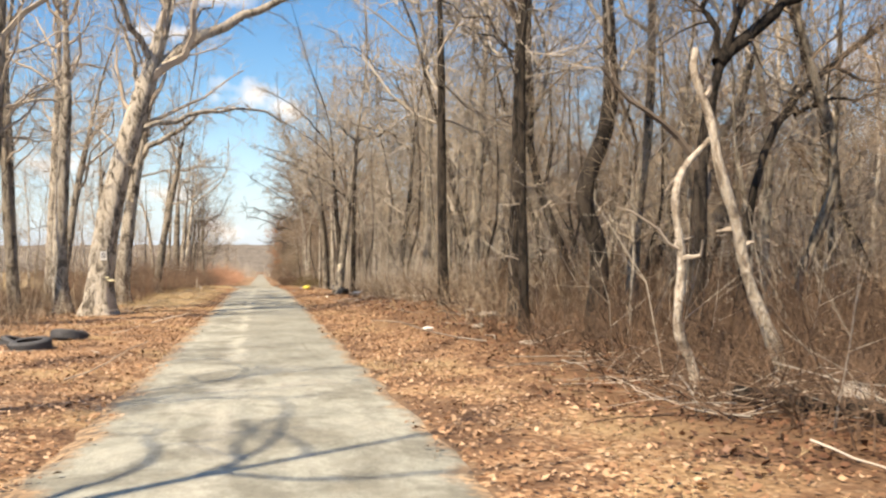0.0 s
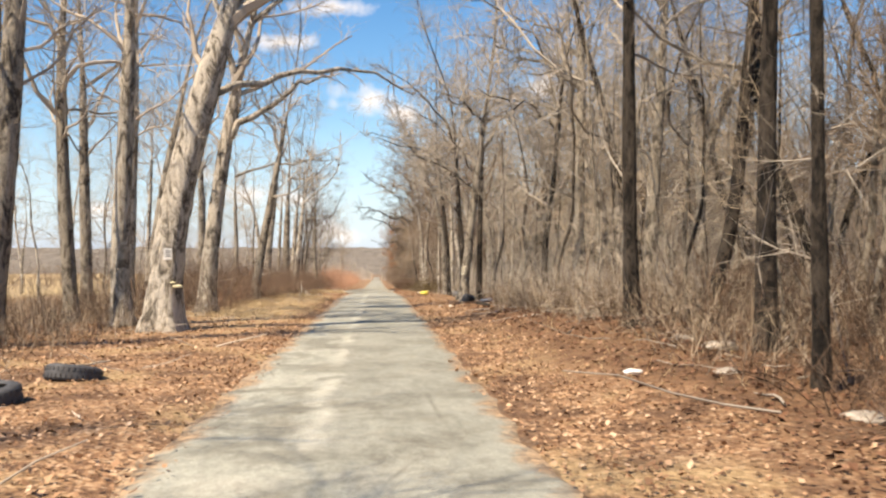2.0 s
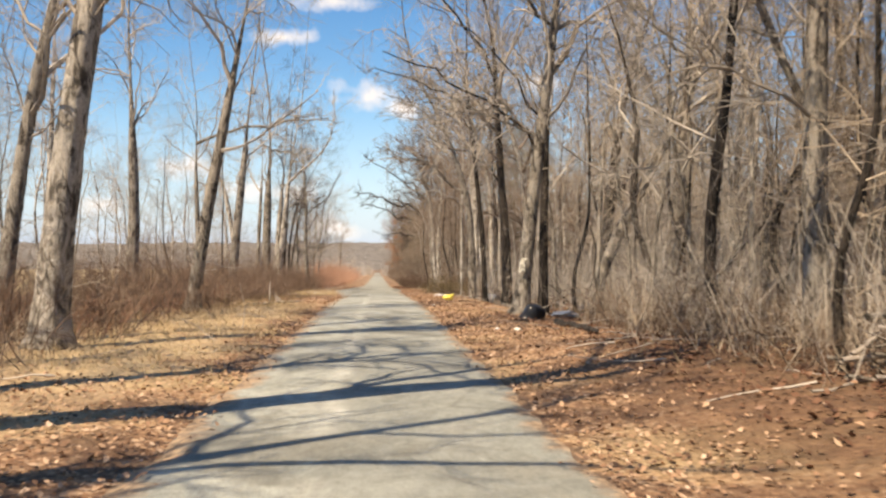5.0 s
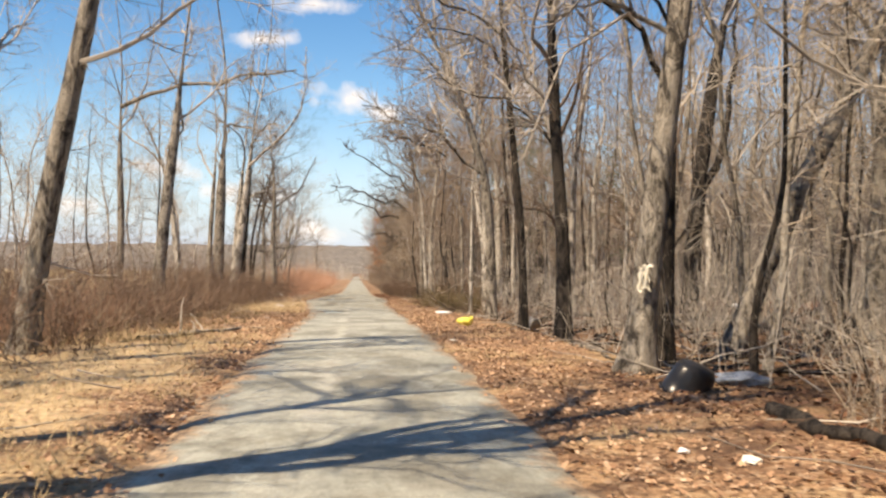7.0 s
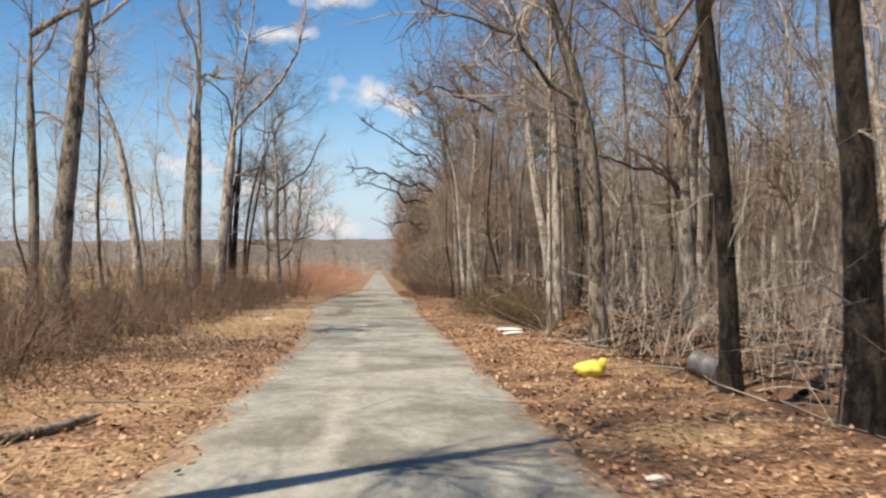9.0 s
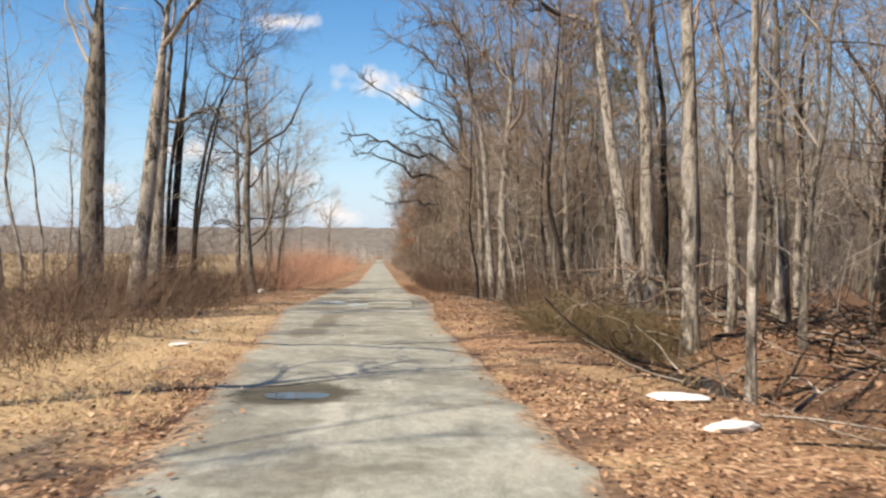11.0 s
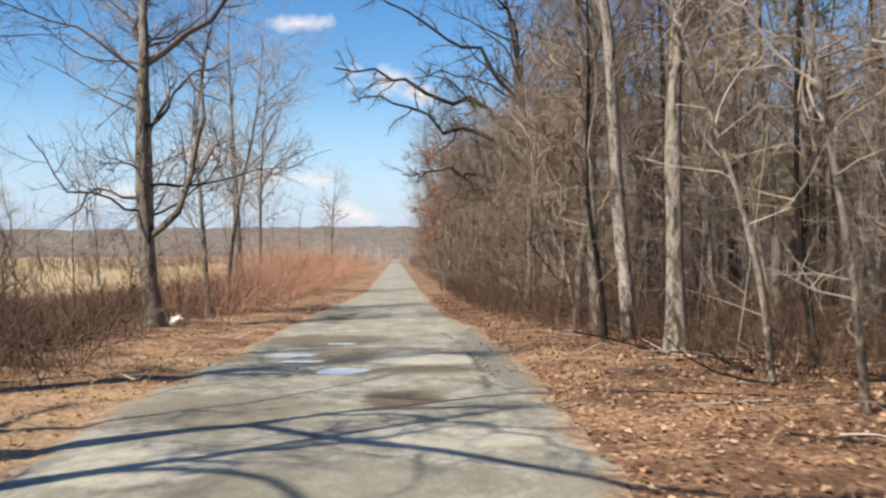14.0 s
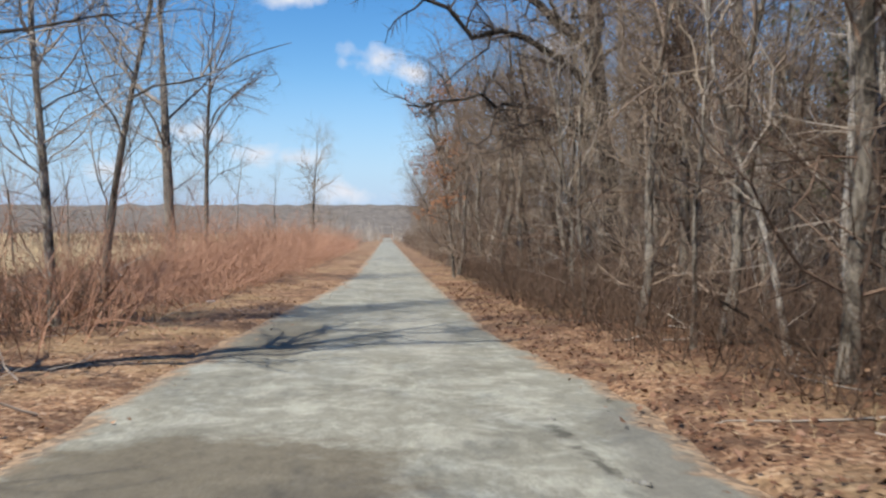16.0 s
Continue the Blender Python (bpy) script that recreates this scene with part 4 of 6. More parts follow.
tree(4.2, 48.4, 0.155, [(0.02, 1.2), (-0.06, 2.6), (-0.22, 4.2), (-0.3, 6.0)], "dark rough-barked tree at the verge", 15, BARK_DARK, TWIG_GREY, group=G_R, **SPARSE)
tree(4.0, 57.0, 0.165, [(-0.02, 1.6), (-0.1, 3.4), (-0.25, 4.4), (-0.6, 5.5), (-1.2, 7.2), (-2.2, 9.0)], "brown tree whose forked top arches over the road", 13, BARK_GREY, TWIG_GREY, group=G_R, **SPARSE)
tree(8.4, 52.4, 0.24, [(0.05, 2.2), (0.26, 3.9), (0.59, 6.6)], "large dark forked tree inside the wood", 16, BARK_DARK, TWIG_GREY, [(0.12, [(0.1, 0, 3.2), (0.7, 0, 4.0), (1.1, 0.1, 6.0), (1.3, 0.2, 8.5)])], G_R, **SPARSE)
tree(7.2, 61.0, 0.2, [(-0.25, 3.4), (-0.42, 6.0), (-1.1, 7.8)], "yellowish-grey tree with a bent upper trunk", 14, BARK_PALE, group=G_R, **BUSHY)
tree(3.94, 61.44, 0.062, [(0.01, 4.8), (0.07, 7.2)], "pale slim straight tree at the wood's edge", 11, BARK_PALE, TWIG_PALE, group=G_R, **SPARSE)
tree(5.3, 67.1, 0.165, [(0.0, 0.6), (-0.03, 2.4), (-0.05, 4.3)], "stout pale grey tree with an arching low branch", 15, BARK_PALE, TWIG_GREY,
     [(0.032, [(-0.1, 0, 0.85), (-0.2, -0.05, 1.2), (-0.52, -0.05, 1.42), (-0.95, 0, 1.32), (-1.8, 0.1, 0.85), (-2.3, 0.2, 0.55)])], G_R, **SPARSE)
tree(8.7, 70.8, 0.1, [(-0.15, 3.2), (-0.29, 6.3)], "slim grey tree inside the open wood", 14, BARK_GREY, group=G_R, **SPARSE)
tree(6.9, 76.0, 0.2, [(-0.1, 1.0), (-0.31, 2.6), (-0.72, 4.4), (-1.0, 7.0)], "pale leaning tree of a close pair", 15, BARK_PALE, TWIG_PALE, group=G_R, **SPARSE)
tree(7.35, 76.1, 0.21, [(-0.12, 2.9), (-0.14, 5.9)], "pale upright tree of a close pair", 17, BARK_PALE, TWIG_PALE, group=G_R, **SPARSE)
tree(4.45, 72.7, 0.06, [(-0.1, 1.0), (-0.28, 2.0), (-0.6, 2.8), (-0.5, 4.5)], "thin dark crooked sapling at the verge", 8, BARK_DARK, TWIG_DARK, group=G_R, **SPARSE)
tree(5.8, 79.4, 0.1, [(-0.08, 3.2), (-0.29, 6.8)], "slim grey-brown tree near the verge", 14, BARK_GREY, group=G_R, **BUSHY)
tree(4.39, 78.3, 0.04, [(-0.1, 1.1), (-0.32, 2.3), (-0.55, 3.6)], "thin bare sapling beside the broken shoulder", 6, BARK_GREY, TWIG_GREY, group=G_R, limbs=6, lo=0.3, reach=(0.6, 1.6), branches=4, twigs=4)
tree(4.45, 84.1, 0.16, [(-0.05, 2.4), (-0.08, 4.3)], "pale stout-footed tree beside the mud patch", 15, BARK_PALE, TWIG_PALE, group=G_R, flare=0.7, **SPARSE)
tree(4.5, 87.0, 0.135, [(-0.3, 2.8), (-0.37, 5.4)], "pale leaning tree at the wood's edge", 15, BARK_PALE, TWIG_GREY, group=G_R, **BUSHY)
tree(4.3, 89.0, 0.13, [(-0.14, 3.0), (-0.28, 6.0)], "grey tree wrapped in thin side twigs", 14, BARK_GREY, group=G_R, **BUSHY)
tree(5.7, 88.9, 0.09, [(0.11, 3.0), (-0.03, 5.0)], "slim dark tree inside the wood", 13, BARK_DARK, group=G_R, **BUSHY)
tree(4.43, 80.45, 0.042, [(-0.12, 1.0), (-0.4, 2.2), (-0.85, 3.4)], "thin bent pale sapling at the verge", 5, BARK_PALE, TWIG_PALE, group=G_R, limbs=5, lo=0.3, reach=(0.6, 1.5), branches=3, twigs=3)
tree(4.6, 92.6, 0.04, [(-0.3, 1.4), (-0.8, 2.6)], "thin bent sapling leaning towards the road", 5, BARK_PALE, TWIG_PALE, group=G_R, limbs=5, lo=0.3, reach=(0.6, 1.5), branches=3, twigs=3)
tree(6.8, 94.8, 0.22, [(-0.13, 2.5), (-0.21, 4.9)], "large grey tree behind dense twigs", 16, BARK_GREY, group=G_R, **SPARSE)
tree(6.5, 98.9, 0.14, [(-0.11, 2.8), (-0.12, 6.0)], "grey tree inside the twiggy thicket", 14, BARK_GREY, group=G_R, **BUSHY)
tree(5.7, 105.0, 0.26, [(-0.15, 2.5), (-0.45, 5.0), (-0.75, 8.0)], "spreading oak with long limbs over the road", 14, BARK_DARK, TWIG_DARK,
     [(0.13, [(-0.5, 0, 6.0), (-1.6, 0.1, 7.3), (-3.2, 0.0, 8.0), (-4.8, 0.1, 8.1), (-6.2, 0.2, 8.9), (-8.0, 0.3, 9.1)]),
      (0.11, [(-0.4, 0, 4.9), (-1.5, -0.2, 6.2), (-3.0, -0.4, 6.6), (-4.6, -0.6, 6.7), (-5.6, -0.5, 7.4), (-7.0, -0.6, 7.8)]),
      (0.10, [(-0.6, 0, 7.4), (-1.8, 0.5, 9.3), (-3.4, 0.8, 10.6), (-5.4, 1.0, 11.4), (-7.0, 1.2, 12.6)]),
      (0.08, [(-0.3, 0, 4.2), (-1.4, 0.4, 4.9), (-2.8, 0.7, 4.9), (-4.2, 0.9, 5.4), (-5.4, 1.0, 5.0)]),
      (0.07, [(-0.5, 0, 5.4), (-1.3, -1.0, 6.6), (-2.4, -2.2, 7.0), (-3.9, -3.0, 8.2), (-5.0, -3.4, 8.0)]),
      (0.07, [(-0.6, 0, 6.8), (-1.2, 1.2, 8.4), (-2.8, 2.4, 9.2), (-4.6, 3.0, 9.6)]),
      (0.06, [(-0.3, 0, 3.6), (-1.0, -0.6, 4.3), (-2.0, -1.2, 4.1), (-3.2, -1.4, 4.6)]),
      (0.09, [(-0.7, 0, 8.0), (-0.9, -0.6, 10.5), (-2.4, -1.2, 12.5), (-4.0, -1.6, 14.0)])], G_R, 4, wig=0.16, limbs=16, lo=0.3, reach=(2.0, 4.5), branches=8, twigs=8, low=6)


# bleached dead stems in the thicket
def dead_stem(x, y, r, ctrl, label):
    rng = np.random.default_rng(int(x * 100))
    top = thing("dead_stem", (x, y, float(ground_z(x, y))), label, "dead tree", "bleached dead stems")
    p = smooth_path([(0, 0, -0.1)] + [(a, b, c) for a, b, c in ctrl], 22)
    put_mesh("stem", [tubes(p[None], (r * np.linspace(1.1, 0.55, 22) * (1 + 0.08 * rng.normal(0, 1, 22)))[None], 9)], BARK_DEAD, top, smooth=True)
    a, b = shoots(rng, p[None], np.full((1, 22), r), 5, 0.3, 1.0, (50, 100), (0.3, 1.1), 6, 0.35, -0.05, r * 0.5)
    for i in range(len(a)):
        put_mesh("snag", [tubes(a[i:i + 1], b[i:i + 1], 5)], TWIG_PALE, top)


dead_stem(4.62, 9.1, 0.06, [(0.08, 0, 0.15), (0.02, 0, 0.4), (-0.18, 0, 0.62), (-0.14, 0, 1.0), (-0.08, 0, 1.5), (-0.16, 0, 1.9), (-0.2, 0, 2.15), (0.0, 0.2, 2.5), (0.5, 0.4, 2.9)], "bleached crooked dead stem in a brush heap")
dead_stem(5.9, 9.2, 0.075, [(-0.25, 0, 0.5), (-0.56, 0, 1.2), (-0.66, 0, 1.8), (-0.9, 0, 2.45), (-0.9, 0.1, 3.0), (-1.12, 0.2, 3.5), (-1.0, 0.3, 3.8)], "bleached slanting dead stem over dark stones")


# ---- the wood behind: repeats of a few forms ----
def model(name, label, seed, r, height, bark_, twig, lean=0.06, wob=0.26, group="woodland trees", **crown):
    rng = np.random.default_rng(seed)
    top = thing(name, (0, 0, -100), label, "tree", group)
    d = rng.normal(0, lean, 2)
    c = [(d[0] * z + rng.normal(0, wob), d[1] * z + rng.normal(0, wob), z) for z in np.linspace(0.8, height * 0.75, 8)]
    path = trunk_path(rng, c, height, 18)
    mesh, rad = trunk_mesh(rng, path, r, 8, 0.4)
    put_mesh("trunk", [mesh], bark_, top, smooth=True)
    put_mesh("crown", crown_of(rng, path, rad, lite=True, **crown), twig, top)
    return top


WOOD = dict(forks=5, fork_lo=0.2, limbs=11, lo=0.2, branches=7, twigs=6, low=14, reach=(1.3, 3.4), spread_=(30, 80), up=0.03)
POLE = dict(limbs=10, lo=0.14, branches=6, twigs=4, low=10, reach=(0.8, 2.2), spread_=(22, 60), up=0.07, forks=2)
TALL = [model("tree", "tall grey-brown bare woodland tree among dead leaves", 11, 0.105, 16, BARK_GREY, TWIG_GREY, 0.07, 0.3, **WOOD),
        model("tree", "tall pale-barked bare woodland tree among dead leaves", 12, 0.12, 17, BARK_PALE, TWIG_GREY, **WOOD),
        model("tree", "dark-barked bare woodland tree among dead leaves", 13, 0.105, 15, BARK_DARK, TWIG_GREY, 0.08, 0.5, **WOOD),
        model("tree", "grey woodland tree with a slightly crooked trunk", 14, 0.095, 14, BARK_GREY, TWIG_TAN, 0.08, 0.4, **WOOD),
        model("tree", "pale slim woodland tree with fine twigs", 15, 0.075, 15, BARK_PALE, TWIG_GREY, **WOOD),
        model("tree", "dark leaning woodland tree with fine twigs", 16, 0.09, 13, BARK_DARK, TWIG_TAN, 0.15, 0.55, **WOOD)]
LATE = [model("tree", "tall pale-barked woodland tree with brown twigs", 17, 0.12, 17, BARK_PALE, TWIG_DUSK, **WOOD),
        model("tree", "dark straight woodland tree with brown twigs", 18, 0.10, 16, BARK_DARK, TWIG_DUSK, 0.05, 0.2, **WOOD),
        model("tree", "grey-brown woodland tree with brown twigs", 19, 0.11, 16, BARK_GREY, TWIG_DUSK, 0.06, 0.25, **WOOD)]
SLIM = [model("sapling", "slim grey bare sapling in the thicket", 21, 0.06, 8.5, BARK_GREY, TWIG_GREY, 0.08, 0.1, "woodland saplings", **POLE),
        model("sapling", "slim pale bare sapling in the thicket", 22, 0.05, 7.5, BARK_PALE, TWIG_PALE, 0.09, 0.1, "woodland saplings", **POLE),
        model("sapling", "slim dark bare sapling in the thicket", 23, 0.05, 7.0, BARK_DARK, TWIG_TAN, 0.12, 0.13, "woodland saplings", **POLE),
        model("sapling", "low twiggy bare sapling in the thicket", 24, 0.035, 4.6, BARK_GREY, TWIG_TAN, 0.1, 0.06, "woodland saplings", **POLE)]
FULL = dict(forks=3, limbs=19, lo=0.06, branches=7, twigs=7, low=10, reach=(1.2, 3.0), spread_=(35, 85), up=0.03)
SHAGGY = [model("small_tree", "small spreading tree dense with brown twigs", 25, 0.10, 7.0, BARK_GREY, TWIG_BROWN, 0.1, 0.1, "twiggy small trees", **FULL),
          model("small_tree", "small spreading tree dense with tan twigs", 26, 0.09, 6.2, BARK_DARK, TWIG_TAN, 0.1, 0.12, "twiggy small trees", **FULL),
          model("small_tree", "small spreading tree dense with grey-brown twigs", 27, 0.10, 8.0, BARK_GREY, TWIG_DUSK, 0.1, 0.12, "twiggy small trees", **FULL)]
taken = [(o.location.x, o.location.y) for o in scene.objects if o.name.startswith("tree") and o.location.z > -50]


def sow(rng, models, count, xs, ys, apart, low=0.8, high=1.2, weights=None):
    done = 0
    for _ in range(count * 6):
        x, y = rng.uniform(*xs), rng.uniform(*ys)
        if any((x - a) ** 2 + (y - b) ** 2 < apart ** 2 for a, b in taken):
            continue
        taken.append((x, y))
        s = rng.uniform(low, high)
        m = pose(x, y, float(ground_z(x, y)) - 0.02, 0, 0, rng.uniform(0, 360)) @ Matrix.Diagonal((s, s, s, 1))
        copy_thing(models[int(rng.integers(len(models)))], m)
        done += 1
        if done == count:
            return


rng = np.random.default_rng(77)
sow(rng, SHAGGY[::2], 11, (2.7, 4.0), (107, 132), 1.6, 1.05, 1.4)
sow(rng, SHAGGY, 26, (3.6, 6.5), (88, 128), 1.4, 0.75, 1.25)
sow(rng, SHAGGY, 16, (3.2, 7.5), (126, 200), 2.2, 0.8, 1.2)
sow(rng, SHAGGY, 14, (7, 14), (84, 126), 1.7, 0.8, 1.2)
sow(rng, SHAGGY, 4, (-9.5, -6.6), (86, 100), 1.5, 0.28, 0.42)
sow(rng, SHAGGY, 12, (6, 14), (16, 44), 2.0, 0.6, 0.9)
sow(rng, SHAGGY, 10, (7, 14), (3, 20), 1.6, 0.45, 0.7)
sow(rng, SHAGGY, 4, (7.5, 12), (58, 86), 2.0, 0.5, 0.8)
DUSKY = [TALL[i] for i in (0, 2, 2, 3, 5, 5)]
sow(rng, DUSKY, 28, (5.6, 13), (17, 40), 1.7, 0.75, 1.1)
sow(rng, TALL, 16, (8.0, 15), (40, 60), 1.7, 0.7, 1.0)
sow(rng, LATE, 32, (6.4, 14), (60, 112), 1.9, 0.75, 1.2)
sow(rng, TALL, 9, (8.5, 15), (4, 18), 1.8)
sow(rng, TALL, 62, (12, 26), (6, 130), 1.9)
sow(rng, TALL, 44, (24, 55), (5, 190), 2.6, 0.9, 1.25)
sow(rng, LATE, 16, (6, 13), (88, 126), 1.5, 0.8, 1.1)
sow(rng, LATE, 30, (4.5, 14), (112, 230), 2.0, 0.8, 1.0)
sow(rng, LATE, 18, (9, 22), (50, 90), 1.5)
sow(rng, SLIM, 44, (4.6, 10), (12, 42), 0.8)
sow(rng, SLIM, 16, (5.2, 11), (42, 86), 1.2)
sow(rng, SLIM, 26, (3.4, 8), (84, 112), 0.9, 0.8, 1.2)
sow(rng, SLIM, 20, (9, 18), (10, 64), 1.2)
sow(rng, SLIM, 24, (2.9, 7), (108, 200), 1.1, 0.8, 1.3)
sow(rng, TALL, 7, (-26, -8), (4, 48), 4.5)
sow(rng, TALL, 3, (-30, -12), (-30, 2), 3.5)
sow(rng, TALL, 11, (-26, -10), (52, 130), 3.5, 0.4, 0.65)
PALE_SLIM = [TALL[4], TALL[4], SLIM[1], SLIM[0]]
sow(rng, PALE_SLIM, 20, (-22, -8), (50, 100), 2.0, 0.75, 1.05)
sow(rng, SLIM, 14, (-16, -7.5), (14, 80), 2.0)
sow(rng, TALL, 5, (-7, -4), (-14, 12), 3.0)
sow(rng, SLIM, 14, (-9, -4.5), (100, 220), 3.0, 0.6, 0.9)
for o in TALL + LATE + SLIM + SHAGGY:
    for c in o.children_recursive:
        bpy.data.objects.remove(c)
    bpy.data.objects.remove(o)


def leafy_sapling(x, y, h, seed):
    """A young tree that has kept its dead leaves."""
    rng = np.random.default_rng(seed)
    top = thing("sapling", (x, y, float(ground_z(x, y))), "young tree still holding dead orange-brown leaves", "tree", "leafy young trees")
    path = trunk_path(rng, [(-0.2, 2.0), (-0.5, 4.0)], h, 14)
    mesh, rad = trunk_mesh(rng, path, 0.06, 8)
    put_mesh("trunk", [mesh], BARK_GREY, top, smooth=True)
    l1, r1 = shoots(rng, path[None], rad[None], 22, 0.3, 0.98, (50, 85), (0.7, 1.9), 5, 0.15, 0.02, 0.02)
    l2, r2 = shoots(rng, l1, r1, 7, 0.25, 1.0, (30, 60), (0.3, 0.7), 3, 0.15, 0.02, 0.008)
    put_mesh("crown", [tubes(l1, r1, 4), tubes(l2, r2, 3)], TWIG_BROWN, top)
    c = np.repeat(l2[:, 1:].reshape(-1, 3), 3, axis=0)
    c = c + rng.normal(0, 0.06, c.shape)
    u, v = unit(rng.normal(0, 1, c.shape)) * 0.055, unit(rng.normal(0, 1, c.shape)) * 0.035
    i = np.arange(len(c) * 4).reshape(-1, 4)
    tagged(put_mesh("leaves", [(np.stack([c - u, c - v, c + u, c + v], axis=1).reshape(-1, 3), np.concatenate([i[:, [0, 1, 2]], i[:, [0, 2, 3]]]))], LEAF_RUST, top, "curled orange-brown leaves"), kind="stuff")


leafy_sapling(2.4, 116.5, 7.0, 5)
leafy_sapling(3.0, 122.0, 7.5, 6)


# pines deep in the wood
def pine(x, y, h, seed):
    rng = np.random.default_rng(seed)
    top = thing("pine_tree", (x, y, float(ground_z(x, y))), "dark green pine standing among bare trees", "tree", "pines in the wood")
    path = trunk_path(rng, [(0.05, 4.0)], h, 14)
    mesh, rad = trunk_mesh(rng, path, 0.17, 8)
    put_mesh("trunk", [mesh], BARK_DARK, top, smooth=True)
    l1, r1 = shoots(rng, path[None], rad[None], 44, 0.22, 0.98, (70, 95), (1.2, 2.8), 5, 0.1, -0.03, 0.03)
    l2, r2 = shoots(rng, l1, r1, 9, 0.25, 1.0, (30, 60), (0.4, 0.9), 4, 0.1, 0.02, 0.01)
    l3, r3 = shoots(rng, l2, r2, 14, 0.1, 1.0, (20, 60), (0.16, 0.32), 2, 0.1, 0.05, 0.016)
    crown = put_mesh("crown", [spikes(l3, np.maximum(r3, 0.014))], NEEDLES, top, "dark green needle tufts")
    tagged(put_mesh("branchwork", [tubes(l1, r1, 4), tubes(l2, r2, 3)], TWIG_DARK, crown), kind="stuff")


pine(14.5, 100.0, 13, 1)
pine(17.0, 106.0, 15, 2)
pine(12.0, 109.0, 12, 3)
pine(20.0, 97.0, 14, 4)
pine(12.6, 104.5, 15, 5)
pine(10.6, 101.0, 12, 6)
pine(15.5, 111.0, 16, 7)


# ---- thickets, straw, leaves and sticks ----
def brush(name, label, seed, count, xs, ys, tall, twig, lean=0.22, per=4, keep=None, thick=0.006, k=3, droop=0.0):
    rng = np.random.default_rng(seed)
    x, y = rng.uniform(*xs, count), rng.uniform(*ys, count)
    clump = wave(x, y, 0.9, seed) + rng.normal(0, 0.35, count)
    ok = clump > -0.35
    if keep is not None:
        ok &= keep(x, y)
    ok &= np.maximum(road_left(y) - x, x - road_right(y)) > 0.12
    x, y = x[ok], y[ok]
    n = len(x)
    start = np.stack([x, y, ground_z(x, y) - 0.03], axis=-1)
    way = np.stack([rng.normal(0, lean, n), rng.normal(0, lean, n), np.ones(n)], axis=-1)
    h = rng.uniform(tall[0], tall[1], n) * (0.75 + 0.35 * np.clip(wave(x, y, 0.5, seed + 2), -1, 1))
    p = grow(rng, start, way, h, k, 0.17, -droop)
    r = (thick * rng.uniform(0.6, 1.4, n))[:, None] * np.linspace(1, 0.35, k)
    s, q = shoots(rng, p, r, per, 0.25, 1.0, (20, 65), (tall[1] * 0.18, tall[1] * 0.42), 2, 0.2, 0.03, thick * 0.65)
    ob = put_mesh(name, [tubes(p, r, 3), spikes(s, q)], twig)
    return tagged(ob, label, "brush", kind="stuff")


def edge_right(x, y):
    return x > np.interp(y, [4, 12, 16, 34, 41, 48], [4.3, 4.1, 3.7, 3.9, 4.6, 3.3]) + 0.45 * wave(x, y, 0.8, 1.0)


brush("thicket_brush", "tangled brown twigs of bare brush at the wood's edge", 31, 900, (2.9, 8.0), (4, 15), (0.4, 1.35), TWIG_BROWN, 0.5, 6, edge_right)
brush("thicket_brush", "tangled tan twigs of bare brush at the wood's edge", 60, 2000, (3.0, 9.0), (15, 39), (0.5, 1.7), TWIG_TAN, 0.5, 6, edge_right, 0.0055)
brush("thicket_brush", "pale grey-tan twigs of bare brush among the edge trees", 77, 1500, (3.8, 9.0), (20, 58), (0.8, 2.3), TWIG_GREY, 0.28, 6, edge_right, 0.006)
brush("thicket_brush", "sparse grey twigs in the open wood", 32, 550, (3.4, 11.0), (42, 78), (0.4, 1.4), TWIG_BROWN, 0.25, 4, edge_right)
brush("thicket_brush", "dense grey and tan brush along the lane", 33, 4000, (2.7, 8.0), (76, 150), (0.6, 2.0), TWIG_BROWN, 0.25, 5, lambda x, y: x > 2.6 + np.clip((96 - y) / 7, 0, 2.2))
brush("thicket_brush", "tall grey stems inside the wood", 34, 2000, (4.5, 22), (6, 130), (1.5, 3.8), TWIG_GREY, 0.12, 5, lambda x, y: (y < 60) | (y > 90) | (wave(x, y, 0.7, 1.0) > 0.45), 0.009)
brush("thicket_brush", "red-brown brush far along the lane", 35, 2400, (2.6, 7), (110, 240), (1.2, 3.5), TWIG_BROWN, 0.2, 5, None, 0.011)
brush("verge_brush", "brown bare brush between the roadside trees", 41, 1900, (-10.5, -4.4), (14, 66), (0.5, 1.5), TWIG_TAN, 0.28, 5)
brush("verge_brush", "red-brown bare brush beside the field", 42, 2300, (-8.0, -4.1), (34, 84), (0.8, 2.1), TWIG_BROWN, 0.35, 6)
brush("bramble", "brown arching bramble canes between the roadside trees", 54, 1700, (-8.2, -4.1), (30, 84), (1.6, 3.8), TWIG_BROWN, 0.5, 7, None, 0.007, 6, 0.2)
brush("bramble", "tan arching bramble canes at the wood's edge", 55, 1200, (3.2, 8.0), (4, 39), (1.0, 2.4), TWIG_BROWN, 0.6, 7, edge_right, 0.006, 6, 0.22)
brush("verge_brush", "red-brown thicket along the lane", 43, 3400, (-9.0, -3.7), (92, 190), (1.1, 3.1), TWIG_ROSE, 0.45, 10, lambda x, y: (x > -6.4 - np.clip((y - 112) / 6, 0, 4)) & (x < -4.0 + np.clip((y - 110) / 30, 0, 1.4)), 0.008)
brush("bramble", "tangled rose-brown canes beside the field", 56, 2200, (-8.0, -3.9), (94, 150), (1.8, 4.4), TWIG_ROSE, 0.5, 9, lambda x, y: (x > -6.4 - np.clip((y - 112) / 6, 0, 4)) & (x < -4.1 + np.clip((y - 110) / 30, 0, 1.4)), 0.008, 6, 0.17)
